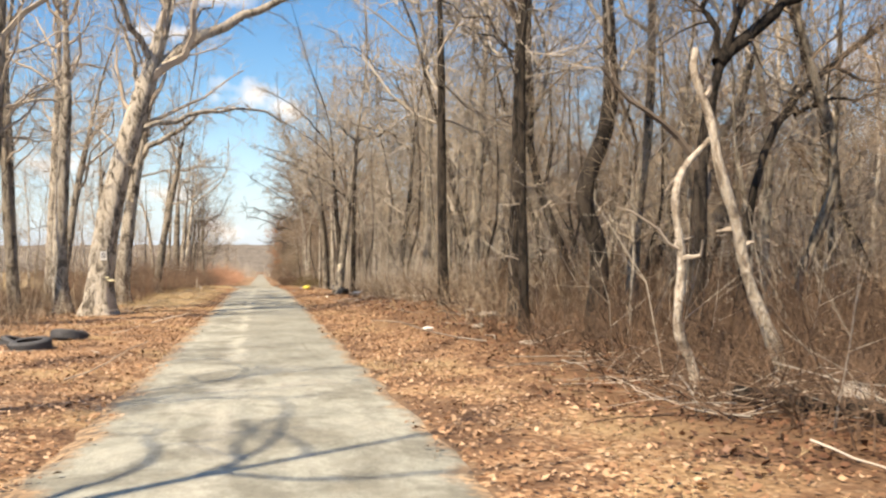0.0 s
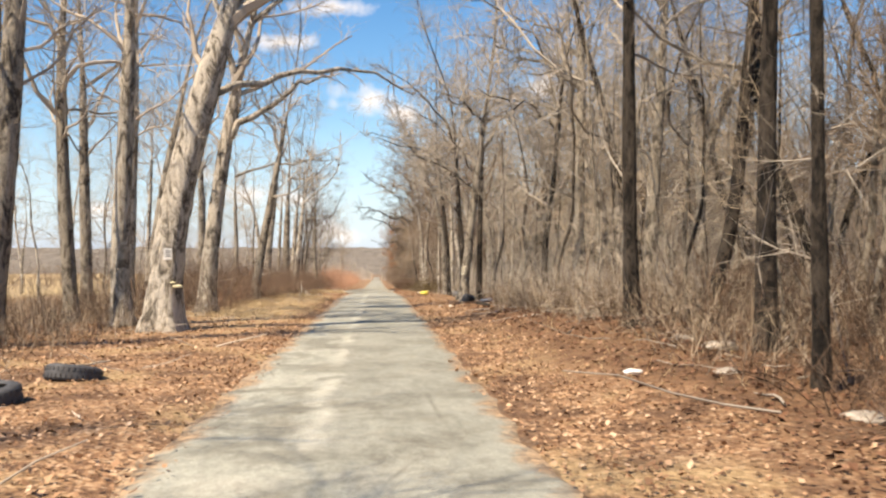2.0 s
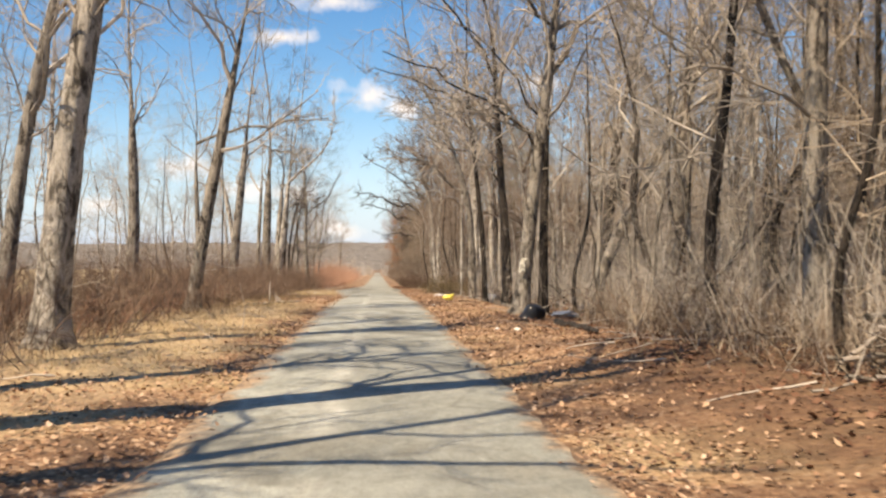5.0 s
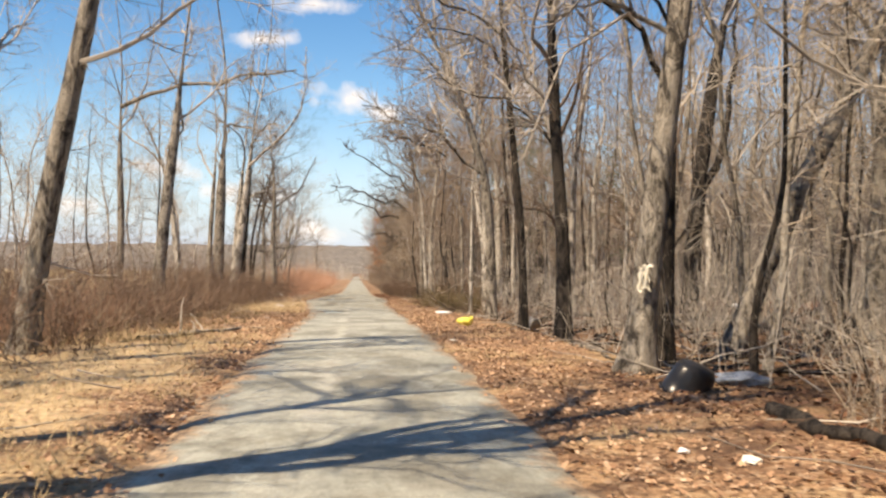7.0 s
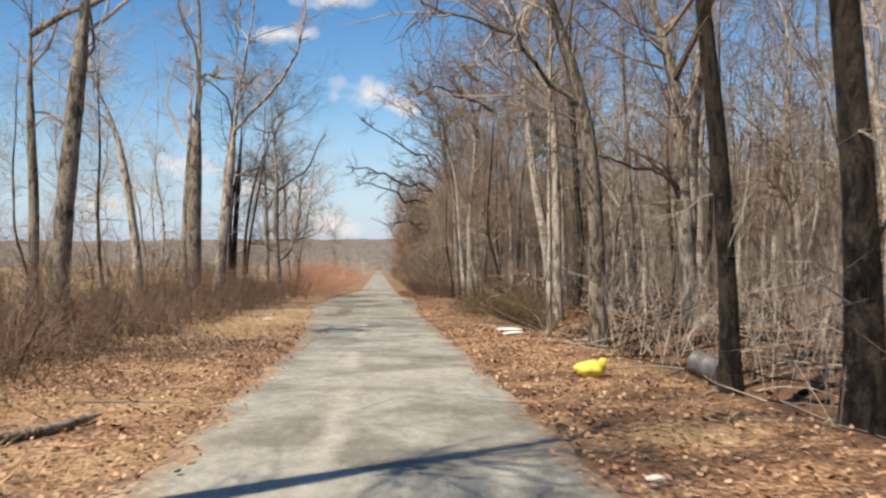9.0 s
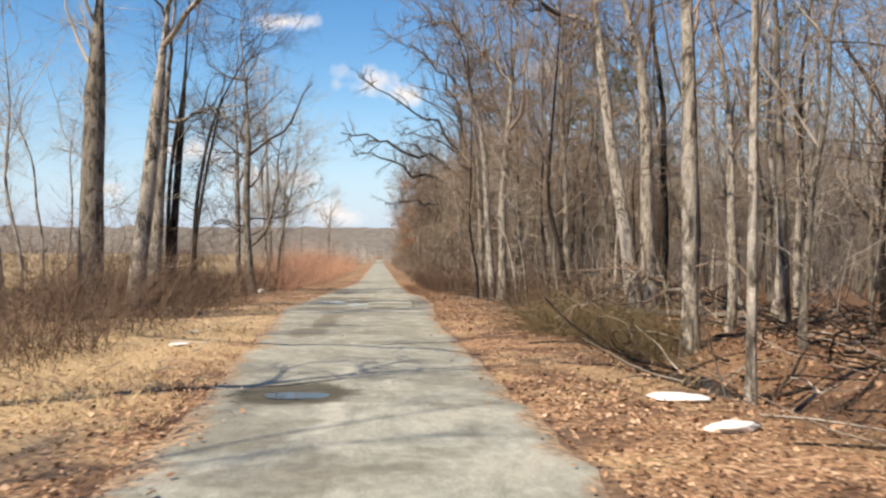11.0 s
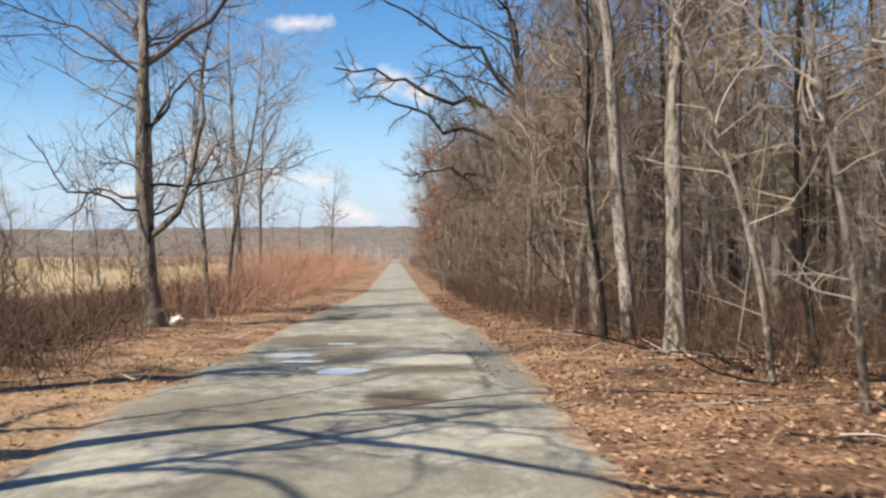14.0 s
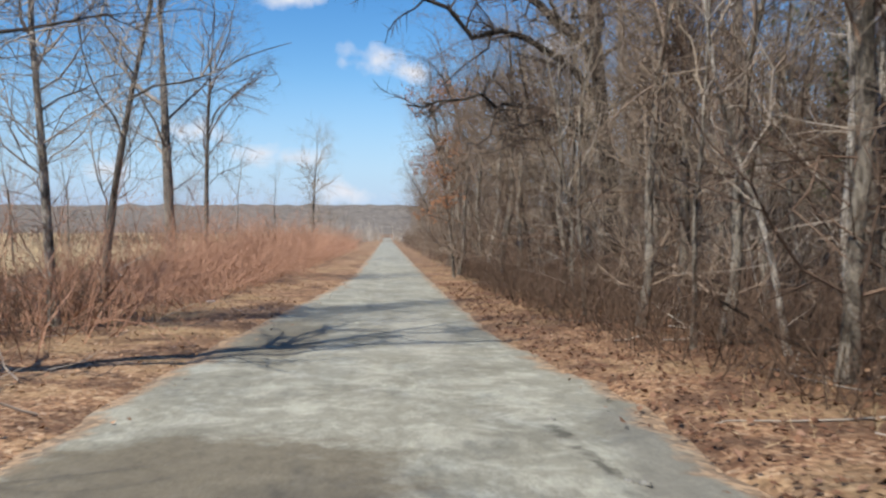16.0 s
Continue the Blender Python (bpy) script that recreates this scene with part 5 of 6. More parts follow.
brush("verge_brush", "dark red-brown brush behind the straw verge", 46, 1000, (-7.5, -4.6), (34, 62), (0.6, 1.4), TWIG_RED, 0.35, 6)
brush("thicket_brush", "dense red-brown brush behind the dead stems, darkened for shade", 47, 3600, (5.0, 13), (3, 26), (0.8, 2.2), TWIG_UMBER_SHADED, 0.35, 5)
brush("thicket_brush", "brown tangle at the wood's edge, darkened for shade", 48, 2700, (3.9, 9), (4, 38), (0.3, 1.3), TWIG_UMBER_SHADED, 0.55, 6, edge_right)
brush("thicket_brush", "brown tangle beside the mud patch, darkened for shade", 49, 4600, (2.4, 7.5), (80, 116), (0.4, 1.7), TWIG_UMBER_SHADED, 0.4, 6, lambda x, y: x > 2.5 + np.clip((94 - y) / 7, 0, 1.8))
brush("briar_bush", "olive-brown briar tangle in the open wood", 53, 2600, (2.9, 6.2), (65.5, 74.5), (0.5, 1.7), TWIG_OLIVE, 0.6, 8, lambda x, y: ((x - 4.3) / 1.25) ** 2 + ((y - 69.6) / 3.2) ** 2 < 1 + 0.5 * wave(x, y, 1.1, 2.0), 0.0055, 6, 0.24)
brush("thicket_brush", "low brown tangle beside the ditch", 59, 700, (3.2, 7.0), (58, 82), (0.2, 0.8), TWIG_BROWN, 0.7, 6, lambda x, y: (y < 61) | (y > 66))
brush("verge_brush", "low dark brush at the foot of roadside trees", 44, 2200, (-8.5, -4.9), (72, 100), (0.5, 1.7), TWIG_UMBER_SHADED, 0.25, 5)
brush("verge_brush", "low dark tangle behind the leafy verge", 68, 1500, (-7.5, -3.6), (43, 66), (0.2, 0.8), TWIG_UMBER_SHADED, 0.5, 6, lambda x, y: x < -3.9 + 0.4 * wave(x, y, 0.9, 5.0))
brush("verge_brush", "olive dead weeds on the leafy verge", 69, 900, (-5.5, -2.6), (44, 58), (0.12, 0.4), TWIG_OLIVE, 0.7, 4)
brush("bramble", "dark tangled shrubs beside the field", 70, 1700, (-9.5, -5.9), (76, 90), (1.0, 2.6), TWIG_UMBER_SHADED, 0.5, 7, None, 0.01, 6, 0.2)
brush("verge_brush", "dark low brush round the feet of roadside trees", 75, 1500, (-9.5, -5.1), (16, 37), (0.3, 1.2), TWIG_UMBER_SHADED, 0.4, 6)
brush("field_scrub", "pale brown weeds along the field's edge", 45, 3600, (-38, -9), (10, 200), (0.5, 1.5), TWIG_TAN, 0.2, 3, lambda x, y: (x < -28) | (y < 62), 0.012)
brush("deep_wood", "grey haze of bare stems deep in the wood", 36, 5600, (26, 80), (-20, 230), (13.0, 23.0), TWIG_DEEP, 0.09, 10, None, 0.065)
brush("deep_wood", "brown understorey stems inside the wood", 58, 2600, (11, 34), (-4, 135), (2.5, 8.0), TWIG_DEEP, 0.16, 8, lambda x, y: (y < 56) | (y > 104) | (x > 18), 0.018)
brush("far_scrub", "brown scrub along the far edge of the field", 37, 2000, (-58, -36), (0, 330), (1.8, 4.4), TWIG_BROWN, 0.2, 5, None, 0.03)
brush("far_scrub", "brown thickets where the lane ends", 38, 2400, (-40, 60), (300, 380), (2.5, 7.0), TWIG_GREY, 0.15, 5, None, 0.06)
brush("dry_grass", "tufts of straw-coloured dead grass on the verge", 51, 6500, (-5.6, -1.75), (30, 84), (0.10, 0.34), STRAW, 0.75, 2, lambda x, y: (wave(x, y, 0.45, 8.0) > -0.2) & ((y < 47) | (y > 59)), 0.0035)
brush("dry_grass", "tufts of straw-coloured dead grass beside the wood", 52, 2600, (1.9, 6.0), (4, 90), (0.10, 0.32), STRAW, 0.8, 2, lambda x, y: wave(x, y, 0.5, 3.0) > 0.1, 0.0035)


brush("dry_grass", "matted pale dead grass between road and brush", 57, 7000, (-4.7, -1.75), (30, 70), (0.12, 0.36), STRAW, 1.1, 2, lambda x, y: (y < 47) | (y > 59), 0.0032)


def fallen_leaves(name, label, seed, count, xs, ys, size, keep=None, material=None):
    rng = np.random.default_rng(seed)
    x, y = rng.uniform(*xs, count), rng.uniform(*ys, count)
    off = np.maximum(road_left(y) - x, x - road_right(y))
    ok = ((off > -0.06) & (wave(x, y, 1.1, 6.0) + 0.5 * wave(x, y, 3.0, 2.0) + rng.normal(0, 0.5, count) > -0.55)) | ((off > -0.5) & (rng.uniform(0, 1, count) < 0.10)) | (rng.uniform(0, 1, count) < 0.002)
    if keep is not None:
        ok &= keep(x, y, rng)
    x, y = x[ok], y[ok]
    n = len(x)
    z = np.where(off[ok] > 0, ground_z(x, y), base_z(y) + 0.02) + rng.uniform(0.0, 0.022, n)
    a = rng.uniform(0, 2 * math.pi, n)
    s = size * np.clip(rng.lognormal(0, 0.36, n), 0.4, 1.7)
    tilt = rng.normal(0, 0.33, (n, 2))
    u = np.stack([np.cos(a), np.sin(a), tilt[:, 0]], axis=-1) * (s * 0.5)[:, None]
    v = np.stack([-np.sin(a), np.cos(a), tilt[:, 1]], axis=-1) * (s * 0.36)[:, None]
    c = np.stack([x, y, z + 0.01], axis=-1)
    lift = np.zeros((n, 3))
    lift[:, 2] = s * rng.uniform(-0.08, 0.18, n)
    verts = np.stack([c - u, c - v + lift, c + u * rng.uniform(0.7, 1.1, (n, 1)), c + v + lift], axis=1).reshape(-1, 3)
    i = np.arange(n * 4).reshape(n, 4)
    tri = np.concatenate([i[:, [0, 1, 2]], i[:, [0, 2, 3]]])
    ob = new(name, raw_mesh(name, verts, tri))
    ob.data.materials.append(material or LEAF)
    return tagged(ob, label, "leaves", kind="stuff")


fallen_leaves("fallen_leaves", "orange-brown fallen leaves thick along the wood", 61, 64000, (1.2, 6.0), (3, 62), 0.045, lambda x, y, rng: x + rng.normal(0, 0.45, len(x)) + 0.5 * wave(x, y, 0.8, 3.0) < np.interp(y, [12, 17, 31, 35, 42], [3.1, 2.7, 2.7, 3.3, 3.35]))
fallen_leaves("fallen_leaves", "orange-brown fallen leaves thick beside the field", 62, 60000, (-6.5, -1.2), (3, 62), 0.045, lambda x, y, rng: (y < 30) | (y > 45) | (rng.uniform(0, 1, len(x)) < 0.25) | (x > -2.1))
fallen_leaves("fallen_leaves", "tan fallen leaves along the muddy lane", 63, 46000, (-7.0, 5.0), (60, 112), 0.047, lambda x, y, rng: ((x > 0) & (y + rng.normal(0, 3, len(x)) < 70)) | ((x < 0) & (rng.uniform(0, 1, len(x)) < 0.6)), LEAF_DULL)
fallen_leaves("fallen_leaves", "dull brown leaves under the twiggy edge", 65, 17000, (1.5, 7.0), (66, 88), 0.052, lambda x, y, rng: (y + rng.normal(0, 3, len(x)) > 71) & (y + rng.normal(0, 2, len(x)) < 85), LEAF_DULL)
fallen_leaves("fallen_leaves", "old leaves darkened for shade under the dense twigs", 78, 20000, (1.5, 7.0), (82, 112), 0.052, lambda x, y, rng: y + rng.normal(0, 2, len(x)) > 85, LEAF_OLD_SHADED)
fallen_leaves("fallen_leaves", "tan fallen leaves on the open wood floor", 66, 22000, (4.2, 15), (60, 92), 0.075, None, LEAF_DULL)
fallen_leaves("fallen_leaves", "damp brown leaves, darkened for shade, at the foot of the thicket", 67, 14000, (2.9, 6.5), (5, 42), 0.06, None, LEAF_OLD_SHADED)
fallen_leaves("fallen_leaves", "fallen leaves on the wood floor, darkened for shade", 64, 30000, (4.4, 16), (6, 100), 0.085, None, LEAF_OLD_SHADED)


def sticks(name, label, seed, count, xs, ys, length, thick, material, keep=None):
    rng = np.random.default_rng(seed)
    x, y = rng.uniform(*xs, count), rng.uniform(*ys, count)
    off = np.maximum(road_left(y) - x, x - road_right(y))
    x, y = x[off > 0.15], y[off > 0.15]
    n = len(x)
    start = np.stack([x, y, ground_z(x, y) + rng.uniform(0.01, 0.08, n)], axis=-1)
    way = np.stack([rng.normal(0, 1, n), rng.normal(0, 1, n), rng.normal(0.05, 0.12, n)], axis=-1)
    p = grow(rng, start, way, rng.uniform(*length, n), 5, 0.16, 0.0)
    p[:, :, 2] = np.maximum(p[:, :, 2], ground_z(p[:, :, 0], p[:, :, 1]) + 0.01)
    r = (thick * rng.uniform(0.5, 1.5, n))[:, None] * np.linspace(1, 0.4, 5)
    return tagged(put_mesh(name, [tubes(p, r, 4)], material), label, "sticks", kind="stuff")


sticks("fallen_sticks", "grey fallen sticks on the wood floor", 71, 900, (3.2, 12), (5, 110), (0.4, 2.0), 0.011, TWIG_GREY)
sticks("fallen_sticks", "pale fallen sticks on the verge by the field", 72, 260, (-8, -2.2), (5, 100), (0.3, 1.4), 0.009, TWIG_PALE)
sticks("fallen_sticks", "dark rotting branches strewn over the wood floor", 74, 700, (4.3, 14), (38, 100), (0.6, 2.6), 0.026, BARK_DARK)
sticks("brush_heap", "heap of tangled pale dead sticks at the wood's edge", 73, 90, (3.9, 6.6), (7.2, 11.0), (0.5, 1.5), 0.007, TWIG_PALE)
sticks("brush_heap", "heap of tangled brown dead sticks at the wood's edge", 76, 240, (4.0, 6.8), (7.0, 11.5), (0.5, 1.8), 0.009, TWIG_BROWN)


# ---- dumped and lost things ----
def lump(seed, size, rough=0.22, flat=0.0, detail=3):
    """A crumpled or stony body, resting on z = 0."""
    bm = bmesh.new()
    bmesh.ops.create_icosphere(bm, subdivisions=detail, radius=0.5)
    for v in bm.verts:
        n = noise.noise(v.co * 2.3 + Vector((seed * 3.1, 0, 0))) + 0.5 * noise.noise(v.co * 6.0 + Vector((0, seed * 1.7, 0)))
        v.co *= 1 + rough * n
        v.co.x, v.co.y, v.co.z = v.co.x * size[0], v.co.y * size[1], v.co.z * size[2]
    low = min(v.co.z for v in bm.verts)
    for v in bm.verts:
        v.co.z = max(v.co.z - low - flat * size[2], 0.0)
    for f in bm.faces:
        f.smooth = True
    return bm


def lathe(profile, segments=32, squash=(1, 1)):
    """A turned body from (radius, z) pairs."""
    bm = bmesh.new()
    rings = []
    for r, z in profile:
        rings.append([bm.verts.new((r * math.cos(a) * squash[0], r * math.sin(a) * squash[1], z)) for a in (2 * math.pi * i / segments for i in range(segments))])
    for a, b in zip(rings, rings[1:]):
        for i in range(segments):
            f = bm.faces.new((a[i], a[(i + 1) % segments], b[(i + 1) % segments], b[i]))
            f.smooth = True
    return bm


def box(size, at=(0, 0, 0), bevel=0.004):
    bm = bmesh.new()
    bmesh.ops.create_cube(bm, size=1)
    for v in bm.verts:
        v.co = Vector((v.co.x * size[0] + at[0], v.co.y * size[1] + at[1], v.co.z * size[2] + at[2]))
    if bevel:
        bmesh.ops.bevel(bm, geom=bm.edges[:], offset=bevel, segments=2, affect="EDGES")
    return bm


def on_ground(name, x, y, label, category, group="", sink=0.0, rot=0.0, tip=(0, 0)):
    off = max(float(road_left(y)) - x, x - float(road_right(y)))
    z = float(ground_z(x, y)) if off > 0 else float(base_z(y)) + 0.02
    ob = new(name)
    ob.matrix_basis = pose(x, y, z - sink, tip[0], tip[1], rot)
    return tagged(ob, label, category, group)


def stone(x, y, size, seed, label, material=None):
    t = on_ground("stone", x, y, label, "stone", "field stones", 0.04, seed * 47)
    part("body", lump(seed, size, 0.3, 0.15), material or STONE, t)


stone(5.34, 7.3, (0.75, 0.5, 0.34), 1, "grey field stone half sunk in dead leaves")
stone(4.2, 13.7, (0.5, 0.34, 0.12), 2, "flat pale stone lying in fallen leaves")
stone(4.6, 17.9, (0.5, 0.4, 0.16), 3, "pale flat stone at the thicket's edge")
stone(4.4, 18.8, (0.36, 0.3, 0.15), 4, "small grey stone at the thicket's edge")
stone(-5.3, 75.4, (0.62, 0.45, 0.3), 5, "grey stone at the foot of roadside trees")
stone(3.9, 15.9, (0.3, 0.24, 0.1), 6, "small pale stone in fallen leaves")
stone(3.6, 69.6, (0.34, 0.3, 0.18), 7, "rounded grey stone near the verge")


def tyre(x, y, tip, label, sink=0.02, rot=0.0):
    t = on_ground("tyre", x, y, label, "tyre", "dumped tyres", sink, rot, tip)
    ro, ri, w = 0.33, 0.2, 0.1
    prof = [(ri, 0.012), (ri + 0.012, -0.0), (ri + 0.05, -0.005), (ro - 0.05, -0.004), (ro - 0.015, 0.012), (ro, 0.035), (ro, 2 * w - 0.035), (ro - 0.015, 2 * w - 0.012),
            (ro - 0.05, 2 * w + 0.004), (ri + 0.05, 2 * w + 0.005), (ri + 0.012, 2 * w), (ri, 2 * w - 0.012), (ri + 0.02, 2 * w - 0.03), (ro - 0.035, 2 * w - 0.04), (ro - 0.035, 0.04), (ri + 0.02, 0.03), (ri, 0.012)]
    body = part("casing", lathe(prof, 40), RUBBER, t)
    block = box((0.012, 0.036, 0.05), (ro + 0.002, 0, 0), 0.003)
    me = bpy.data.meshes.new("tread_block")
    block.to_mesh(me)
    block.free()
    me.materials.append(RUBBER)
    for i in range(34):
        for z in (0.055, 0.145):
            b = new("tread_block", me)
            b.parent = body
            b.matrix_basis = pose(0, 0, z, 0, 0, i * 360 / 34 + (5 if z > 0.1 else 0))


tyre(-3.72, 15.9, (6, -5), "old black car tyre lying flat in leaves", 0.03)
tyre(-4.2, 17.0, (12, 14), "old grey-black tyre half buried in leaves", 0.09, 40)
tyre(-3.5, 17.75, (-10, 8), "worn black tyre lying against another tyre", 0.05, 15)


def plank_sign():
    t = thing("tree_sign", (-4.17, 25.60, float(ground_z(-4.3, 26)) + 1.62), "small white notice nailed to a tree trunk", "sign", rot=8)
    p = part("plate", box((0.17, 0.008, 0.24)), WHITE_PLASTIC, t)
    for z, w in ((0.07, 0.11), (0.03, 0.12), (-0.01, 0.10), (-0.05, 0.12)):
        part("text_bar", box((w, 0.004, 0.016), (0, -0.006, z), 0.0), BLACK_PLASTIC, p)
    part("nail", box((0.012, 0.016, 0.012), (0, -0.006, 0.105), 0.002), RUST, p)


plank_sign()
t = thing("bracket_fungus", (-3.98, 25.66, float(ground_z(-4.3, 26)) + 0.92), "cream bracket fungus growing on the leaning trunk", "fungus")
part("cap", lump(8, (0.22, 0.16, 0.09), 0.2, 0.3), FUNGUS, t)
part("lower_cap", lump(9, (0.13, 0.12, 0.06), 0.2, 0.3), FUNGUS, t).location = (-0.09, 0.0, 0.09)


def tied_cloth():
    """A pale rag tied round the leaning tree."""
    t = thing("tied_cloth", (3.54, 41.18, float(ground_z(3.6, 41.4)) + 1.22), "cream cloth rag tied to a leaning tree", "cloth", rot=-20)
    bm = bmesh.new()
    cols, rows = 9, 11
    g = [[bm.verts.new(((i / (cols - 1) - 0.5) * (0.11 + 0.05 * j / rows) - 0.02 + 0.012 * math.sin(j * 1.3 + i), 0.022 * math.sin(i * 1.5 + j * 0.4) - 0.012, 0.14 - 0.3 * j / (rows - 1) - 0.03 * math.sin(i * 0.9))) for i in range(cols)] for j in range(rows)]
    for j in range(rows - 1):
        for i in range(cols - 1):
            bm.faces.new((g[j][i], g[j][i + 1], g[j + 1][i + 1], g[j + 1][i])).smooth = True
    bmesh.ops.solidify(bm, geom=bm.faces[:], thickness=0.006)
    part("rag", bm, CREAM_CLOTH, t)
    part("knot", lump(12, (0.07, 0.05, 0.05), 0.3), CREAM_CLOTH, t).location = (0.06, -0.01, 0.11)


tied_cloth()


def black_tub():
    t = on_ground("plastic_tub", 3.5, 39.7, "black plastic tub tipped over in leaves", "tub", "", 0.02, 25, (22, 14))
    prof = [(0.001, 0.36), (0.12, 0.355), (0.2, 0.335), (0.245, 0.28), (0.27, 0.15), (0.29, 0.0), (0.31, -0.01), (0.31, -0.025), (0.285, -0.02), (0.262, 0.15), (0.235, 0.27), (0.19, 0.32), (0.001, 0.34)]
    part("shell", lathe(prof, 36, (1.0, 0.8)), BLACK_PLASTIC, t)
    part("rim", lathe([(0.30, -0.03), (0.318, -0.025), (0.318, -0.005), (0.30, 0.0), (0.30, -0.03)], 36, (1.0, 0.8)), BLACK_PLASTIC, t)


black_tub()


def litter(name, x, y, size, seed, label, category, material, rough=0.45, rot=0.0):
    t = on_ground(name, x, y, label, category, "", 0.0, rot)
    part("body", lump(seed, size, rough, 0.1), material, t)
    return t


litter("plastic_sheet", 4.35, 40.2, (0.55, 0.4, 0.14), 21, "crumpled blue-grey plastic sheet on dead leaves", "plastic sheet", BLUE_GREY_FILM, 0.7)
bag = litter("plastic_bag", 2.53, 51.5, (0.38, 0.3, 0.22), 22, "bright yellow plastic bag lying on the verge", "bag", YELLOW_PLASTIC, 0.28)
part("tied_end", lump(23, (0.1, 0.09, 0.1), 0.5), YELLOW_PLASTIC, bag).location = (0.17, 0.06, 0.12)
litter("plastic_scrap", 2.76, 59.0, (0.5, 0.22, 0.08), 24, "white plastic scrap lying on the verge", "litter", WHITE_PLASTIC, 0.4, 20)
litter("foam_board", 2.9, 60.7, (0.62, 0.42, 0.07), 25, "broken white foam board lying on leaves", "foam board", WHITE_PLASTIC, 0.28, -12)
litter("paper_scrap", -3.1, 66.45, (0.28, 0.2, 0.06), 26, "white paper scrap on the straw verge", "litter", WHITE_PLASTIC, 0.5)
litter("paper_scrap", -3.37, 68.9, (0.22, 0.16, 0.07), 27, "small pale paper scrap on the straw verge", "litter", CREAM_CLOTH, 0.5)
bag = litter("plastic_bag", -5.15, 91.8, (0.36, 0.3, 0.2), 28, "white plastic bag at the foot of brush", "bag", WHITE_PLASTIC, 0.55)
part("handle", lump(29, (0.08, 0.06, 0.1), 0.5), WHITE_PLASTIC, bag).location = (0.06, 0.02, 0.13)
litter("paper_cup", 3.1, 16.6, (0.22, 0.13, 0.07), 30, "flattened white cup lying in leaves", "litter", WHITE_PLASTIC, 0.35)
litter("paper_scrap", 2.61, 36.1, (0.13, 0.1, 0.05), 31, "small tan paper scrap in leaves", "litter", CREAM_CLOTH, 0.5)
litter("paper_scrap", 2.29, 36.5, (0.09, 0.07, 0.04), 32, "small white paper scrap in leaves", "litter", WHITE_PLASTIC, 0.5)
litter("plastic_scrap", -4.2, 103.0, (0.2, 0.15, 0.06), 33, "small white scrap beside red brush", "litter", WHITE_PLASTIC, 0.5)
litter("paper_scrap", 1.7, 46.3, (0.12, 0.08, 0.04), 35, "pale paper scrap at the road's edge", "litter", CREAM_CLOTH, 0.5)
litter("rubbish_bag", 11.6, 57.6, (0.8, 0.6, 0.5), 37, "white rubbish bag in a wood clearing", "bag", WHITE_PLASTIC, 0.5)
litter("rubbish_heap", 10.9, 57.0, (0.9, 0.7, 0.6), 38, "dark rubbish heap in a wood clearing", "rubbish", RUST, 0.6)
litter("rubbish_heap", 11.4, 51.4, (1.2, 0.9, 0.7), 39, "rusty rubbish heap among trees", "rubbish", RUST, 0.6)


def metal_pail():
    t = on_ground("metal_pail", 4.25, 52.2, "grey metal pail lying on its side with a tan lid", "pail", "", 0.02, 30, (0, 0))
    body = lathe([(0.17, 0.0), (0.175, 0.01), (0.175, 0.03), (0.168, 0.04), (0.168, 0.2), (0.173, 0.21), (0.168, 0.22), (0.168, 0.4), (0.175, 0.41), (0.175, 0.42), (0.001, 0.42)], 32)
    lid = lathe([(0.001, -0.012), (0.15, -0.012), (0.158, 0.0), (0.158, 0.012), (0.001, 0.012)], 32)
    m = pose(0, -0.2, 0.18, -78, 0, 0)
    for bm in (body, lid):
        bmesh.ops.transform(bm, matrix=m, verts=bm.verts[:])
    part("body", body, STEEL, t)
    part("lid", lid, BOARD, t, "tan weathered lid")
    part("rim", (lambda b: (bmesh.ops.transform(b, matrix=m, verts=b.verts[:]), b)[1])(lathe([(0.16, -0.02), (0.182, -0.015), (0.182, 0.012), (0.165, 0.015), (0.16, -0.02)], 32)), STEEL, t)


metal_pail()


def log(x0, y0, x1, y1, r, label, material, seed, name="fallen_log", lift=0.6, twigs=0):
    rng_ = np.random.default_rng(seed)
    t = on_ground(name, x0, y0, label, "log" if name == "fallen_log" else "branch")
    k = 12
    u = np.linspace(0, 1, k)
    px, py = x0 + (x1 - x0) * u + rng_.normal(0, 0.04, k), y0 + (y1 - y0) * u + rng_.normal(0, 0.04, k)
    p = np.stack([px - x0, py - y0, ground_z(px, py) - float(t.location.z) + r * lift], axis=-1)
    rad = r * np.linspace(1, 0.6, k) * (1 + 0.06 * rng_.normal(0, 1, k))
    rad[0], rad[-1] = r * 0.9, 0.01
    stem = put_mesh("stem", [tubes(p[None], rad[None], 9)], material, t, smooth=True)
    if twigs:
        a, b = shoots(rng_, p[None], rad[None], twigs, 0.2, 1.0, (30, 80), (0.3, 0.9), 5, 0.25, 0.0, r * 0.45)
        for i in range(len(a)):
            put_mesh("side_branch", [tubes(a[i:i + 1], b[i:i + 1], 5)], material, t)
    return t


# added log in place of the dark shaded edge of a low bank
log(3.9, 46.2, 3.6, 42.9, 0.05, "brown log standing in for a shaded low bank edge", BARK_GREY, 1)
log(3.75, 38.2, 3.6, 34.0, 0.08, "dark rotten log lying in leaves", BARK_DARK, 2)
log(4.7, 8.2, 5.4, 6.0, 0.13, "dark fallen log under the brush heap", BARK_DARK, 4)
log(-3.6, 45.6, -2.3, 48.8, 0.055, "pale fallen branch on the straw verge", BARK_PALE, 5, "fallen_branch", 0.8, 5)
log(-3.9, 45.2, -3.0, 48.2, 0.025, "grey fallen branch on the straw verge", BARK_GREY, 6, "fallen_branch", 0.8, 5)
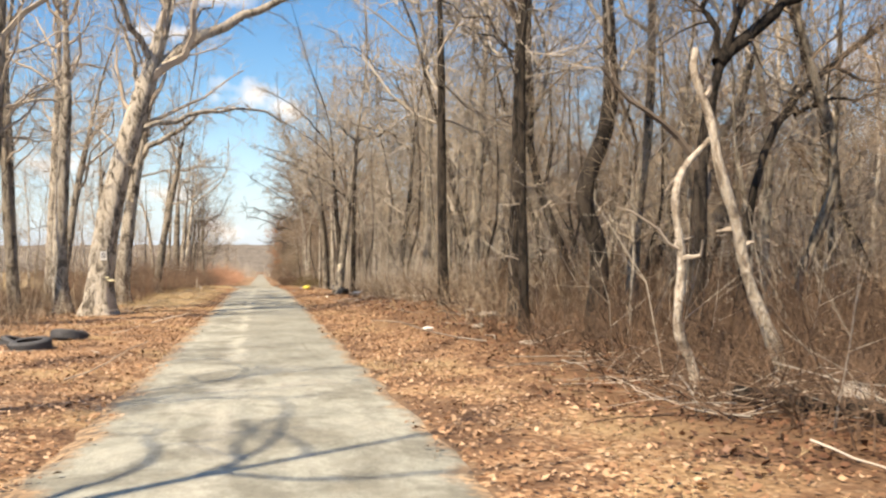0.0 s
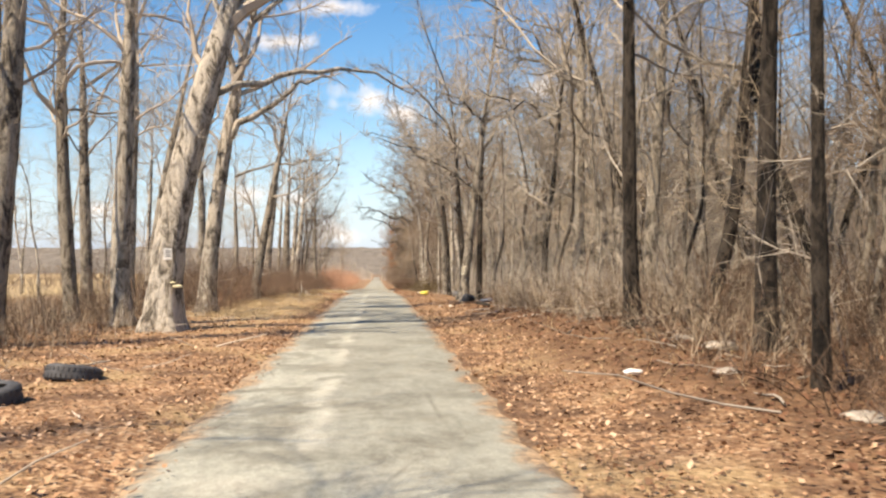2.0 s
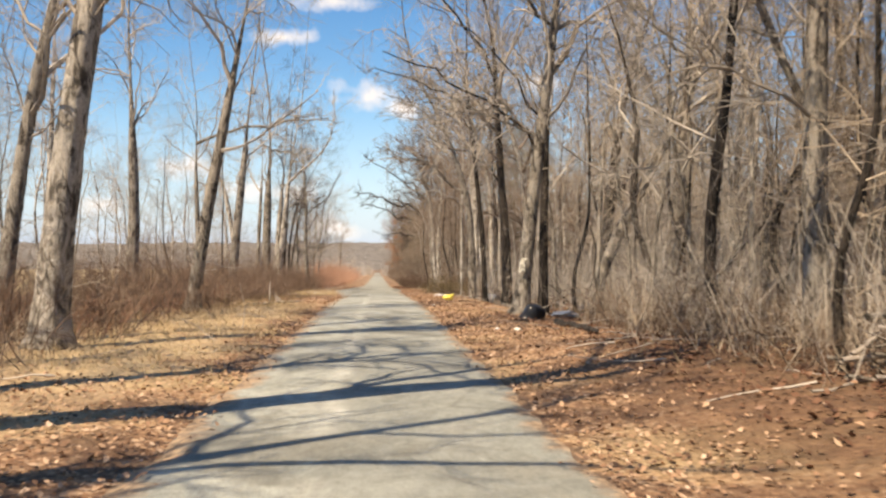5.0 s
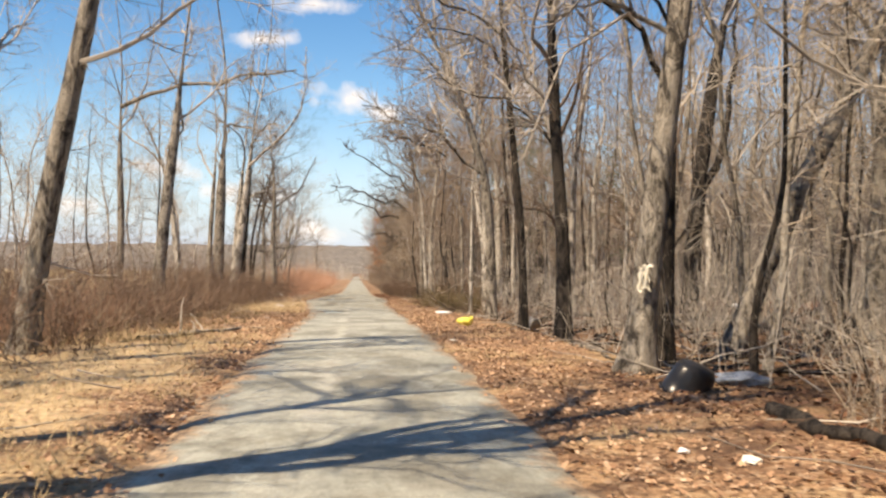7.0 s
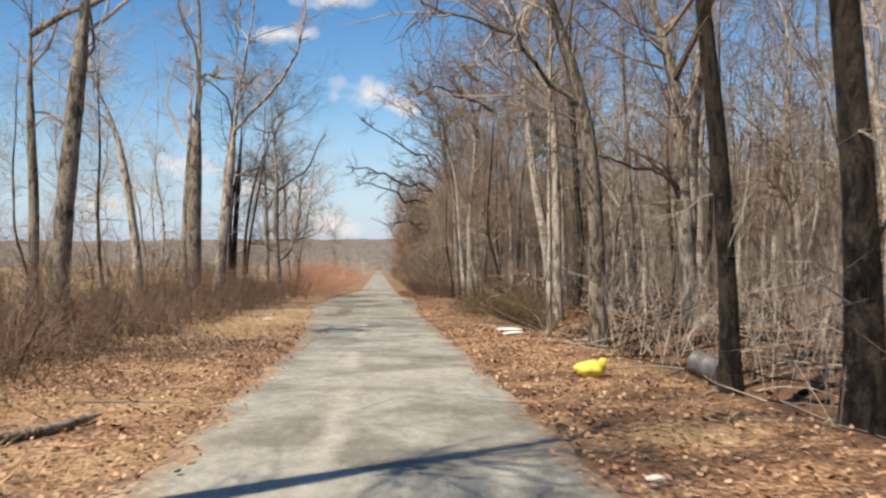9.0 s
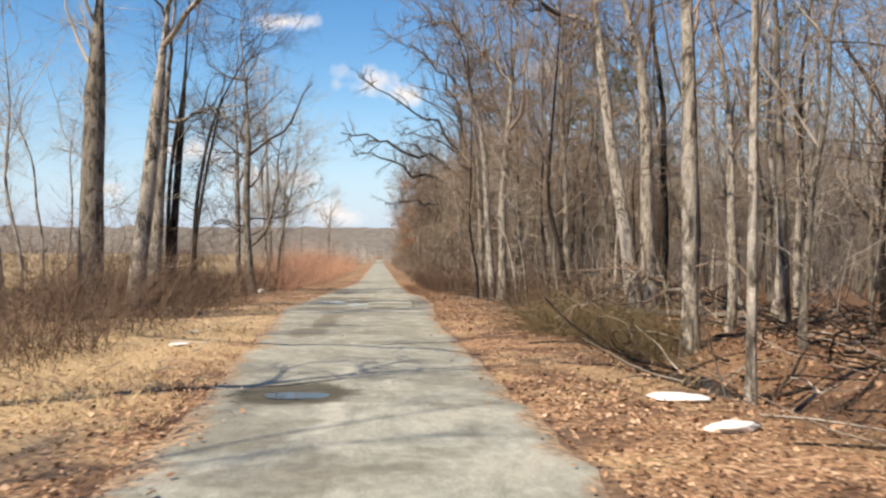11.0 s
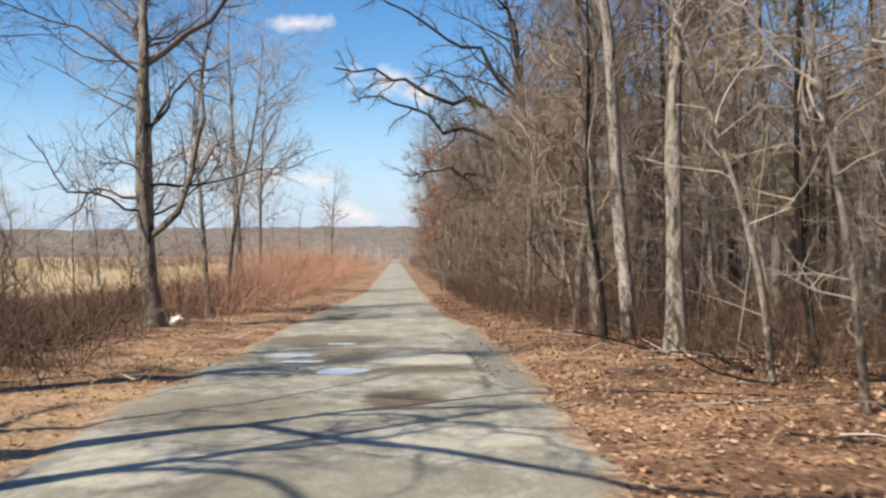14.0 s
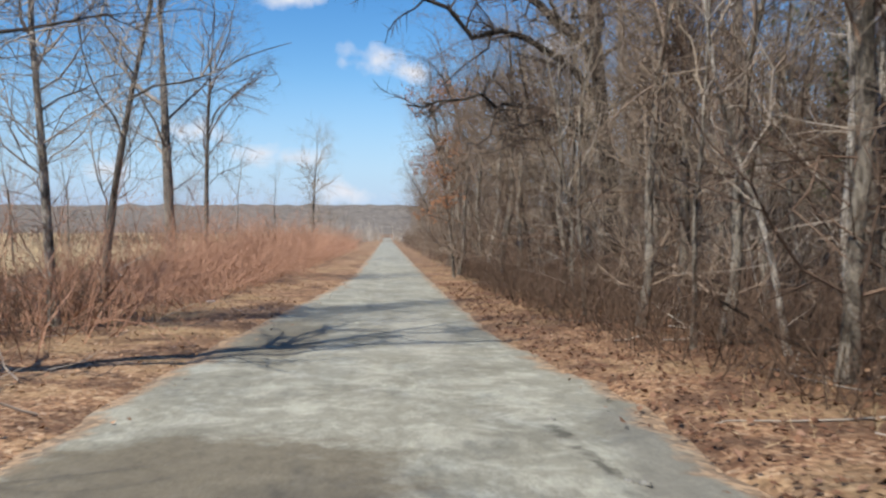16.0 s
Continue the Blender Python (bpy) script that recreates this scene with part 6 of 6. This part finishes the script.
log(-3.9, 18.5, -3.55, 19.4, 0.022, "pale broken stick leaning by the tyres", BARK_DEAD, 7, "fallen_branch", 3.0, 0)
log(6.6, 76.0, 10.5, 72.0, 0.1, "grey fallen trunk inside the wood", BARK_GREY, 8)
log(6.0, 84.0, 11.0, 88.0, 0.12, "pale fallen trunk inside the wood", BARK_PALE, 9)
log(7.0, 50.0, 12.5, 53.0, 0.13, "grey fallen trunk among dead leaves", BARK_GREY, 10)
log(5.2, 56.5, 8.8, 58.5, 0.1, "dark fallen trunk among dead leaves", BARK_DARK, 11)


def branch_heap(x, y, count, seed, label):
    rng_ = np.random.default_rng(seed)
    t = on_ground("branch_heap", x, y, label, "branch heap")
    for i in range(count):
        a = rng_.normal(0.25, 0.35)
        n = rng_.uniform(1.0, 2.2)
        s = np.array([[-math.cos(a) * n / 2 + rng_.normal(0, 0.15), -math.sin(a) * n / 2 + rng_.normal(0, 0.25), 0.04 + 0.03 * i * rng_.uniform(0.4, 1)]])
        p = grow(rng_, s, np.array([[math.cos(a), math.sin(a), rng_.normal(0, 0.05)]]), np.array([n]), 8, 0.07, 0.0)
        p[:, :, 2] = np.maximum(p[:, :, 2], 0.02)
        put_mesh("branch", [tubes(p, np.linspace(0.028, 0.012, 8)[None] * rng_.uniform(0.6, 1.3), 6)], (TWIG_PALE, BARK_GREY, TWIG_TAN)[i % 3], t)


branch_heap(5.0, 27.2, 22, 3, "heap of cut pale branches at the wood's edge")
branch_heap(4.9, 24.6, 10, 4, "small heap of grey branches in leaves")


def puddle(x, y, rx, ry, seed, z):
    t = thing("puddle", (x, y, z), "shallow puddle reflecting sky on muddy asphalt", "puddle", "puddles in the lane")
    bm = bmesh.new()
    ring = []
    for i in range(40):
        a = 2 * math.pi * i / 40
        k = 1 + 0.22 * noise.noise(Vector((math.cos(a) * 1.7 + seed * 5, math.sin(a) * 1.7, 0))) + 0.1 * noise.noise(Vector((math.cos(a) * 5, math.sin(a) * 5, seed)))
        ring.append(bm.verts.new((rx * k * math.cos(a), ry * k * math.sin(a), 0)))
    mid = bm.verts.new((0, 0, 0))
    for a, b in zip(ring, ring[1:] + ring[:1]):
        bm.faces.new((mid, a, b))
    part("water", bm, WATER if y > 70 else CLEAR_WATER, t)


for px, py, rx, ry, sd in ((-0.68, 82.45, 0.33, 0.36, 1), (-1.38, 83.77, 0.36, 0.15, 2), (-1.73, 84.71, 0.5, 0.28, 3), (-0.95, 86.72, 0.28, 0.17, 5), (-0.8, 61.3, 0.36, 0.2, 4)):
    puddle(px, py, rx, ry, sd, float(base_z(py)) - 0.015)


def broken_edge():
    """Crumbled lumps of asphalt along the broken edge of the lane."""
    rng_ = random.Random(9)
    t = thing("broken_asphalt", (1.15, 85.0, float(base_z(85.0))), "crumbled grey asphalt lumps along the broken road edge", "asphalt")
    for i in range(34):
        y = rng_.uniform(81.0, 89.0)
        x = float(np.interp(y, [80.6, 84.1, 86.2, 88.75], [1.1, 1.23, 1.21, 1.01])) + rng_.gauss(0.06, 0.07)
        w = rng_.uniform(0.03, 0.1)
        lump_ = part("lump", lump(i, (w, w * rng_.uniform(0.6, 1.3), w * 0.5), 0.5, 0.1, 1), ASPHALT_LUMP, t)
        lump_.location = (x - 1.15, y - 85.0, float(base_z(y)) - float(base_z(85.0)) - 0.03 + 0.02 * (x < 1.1))


broken_edge()


def ditch_water():
    t = thing("ditch_water", (4.15, 64.1, float(ground_z(4.15, 64.1)) + 0.2), "dark still water in a leaf-filled ditch", "water")
    bm = bmesh.new()
    ring = [bm.verts.new((0.72 * (1 + 0.2 * math.sin(3 * a)) * math.cos(a), 2.0 * (1 + 0.1 * math.sin(5 * a)) * math.sin(a), 0)) for a in (2 * math.pi * i / 36 for i in range(36))]
    mid = bm.verts.new((0, 0, 0))
    for a, b in zip(ring, ring[1:] + ring[:1]):
        bm.faces.new((mid, a, b))
    part("surface", bm, DARK_WATER, t)


ditch_water()
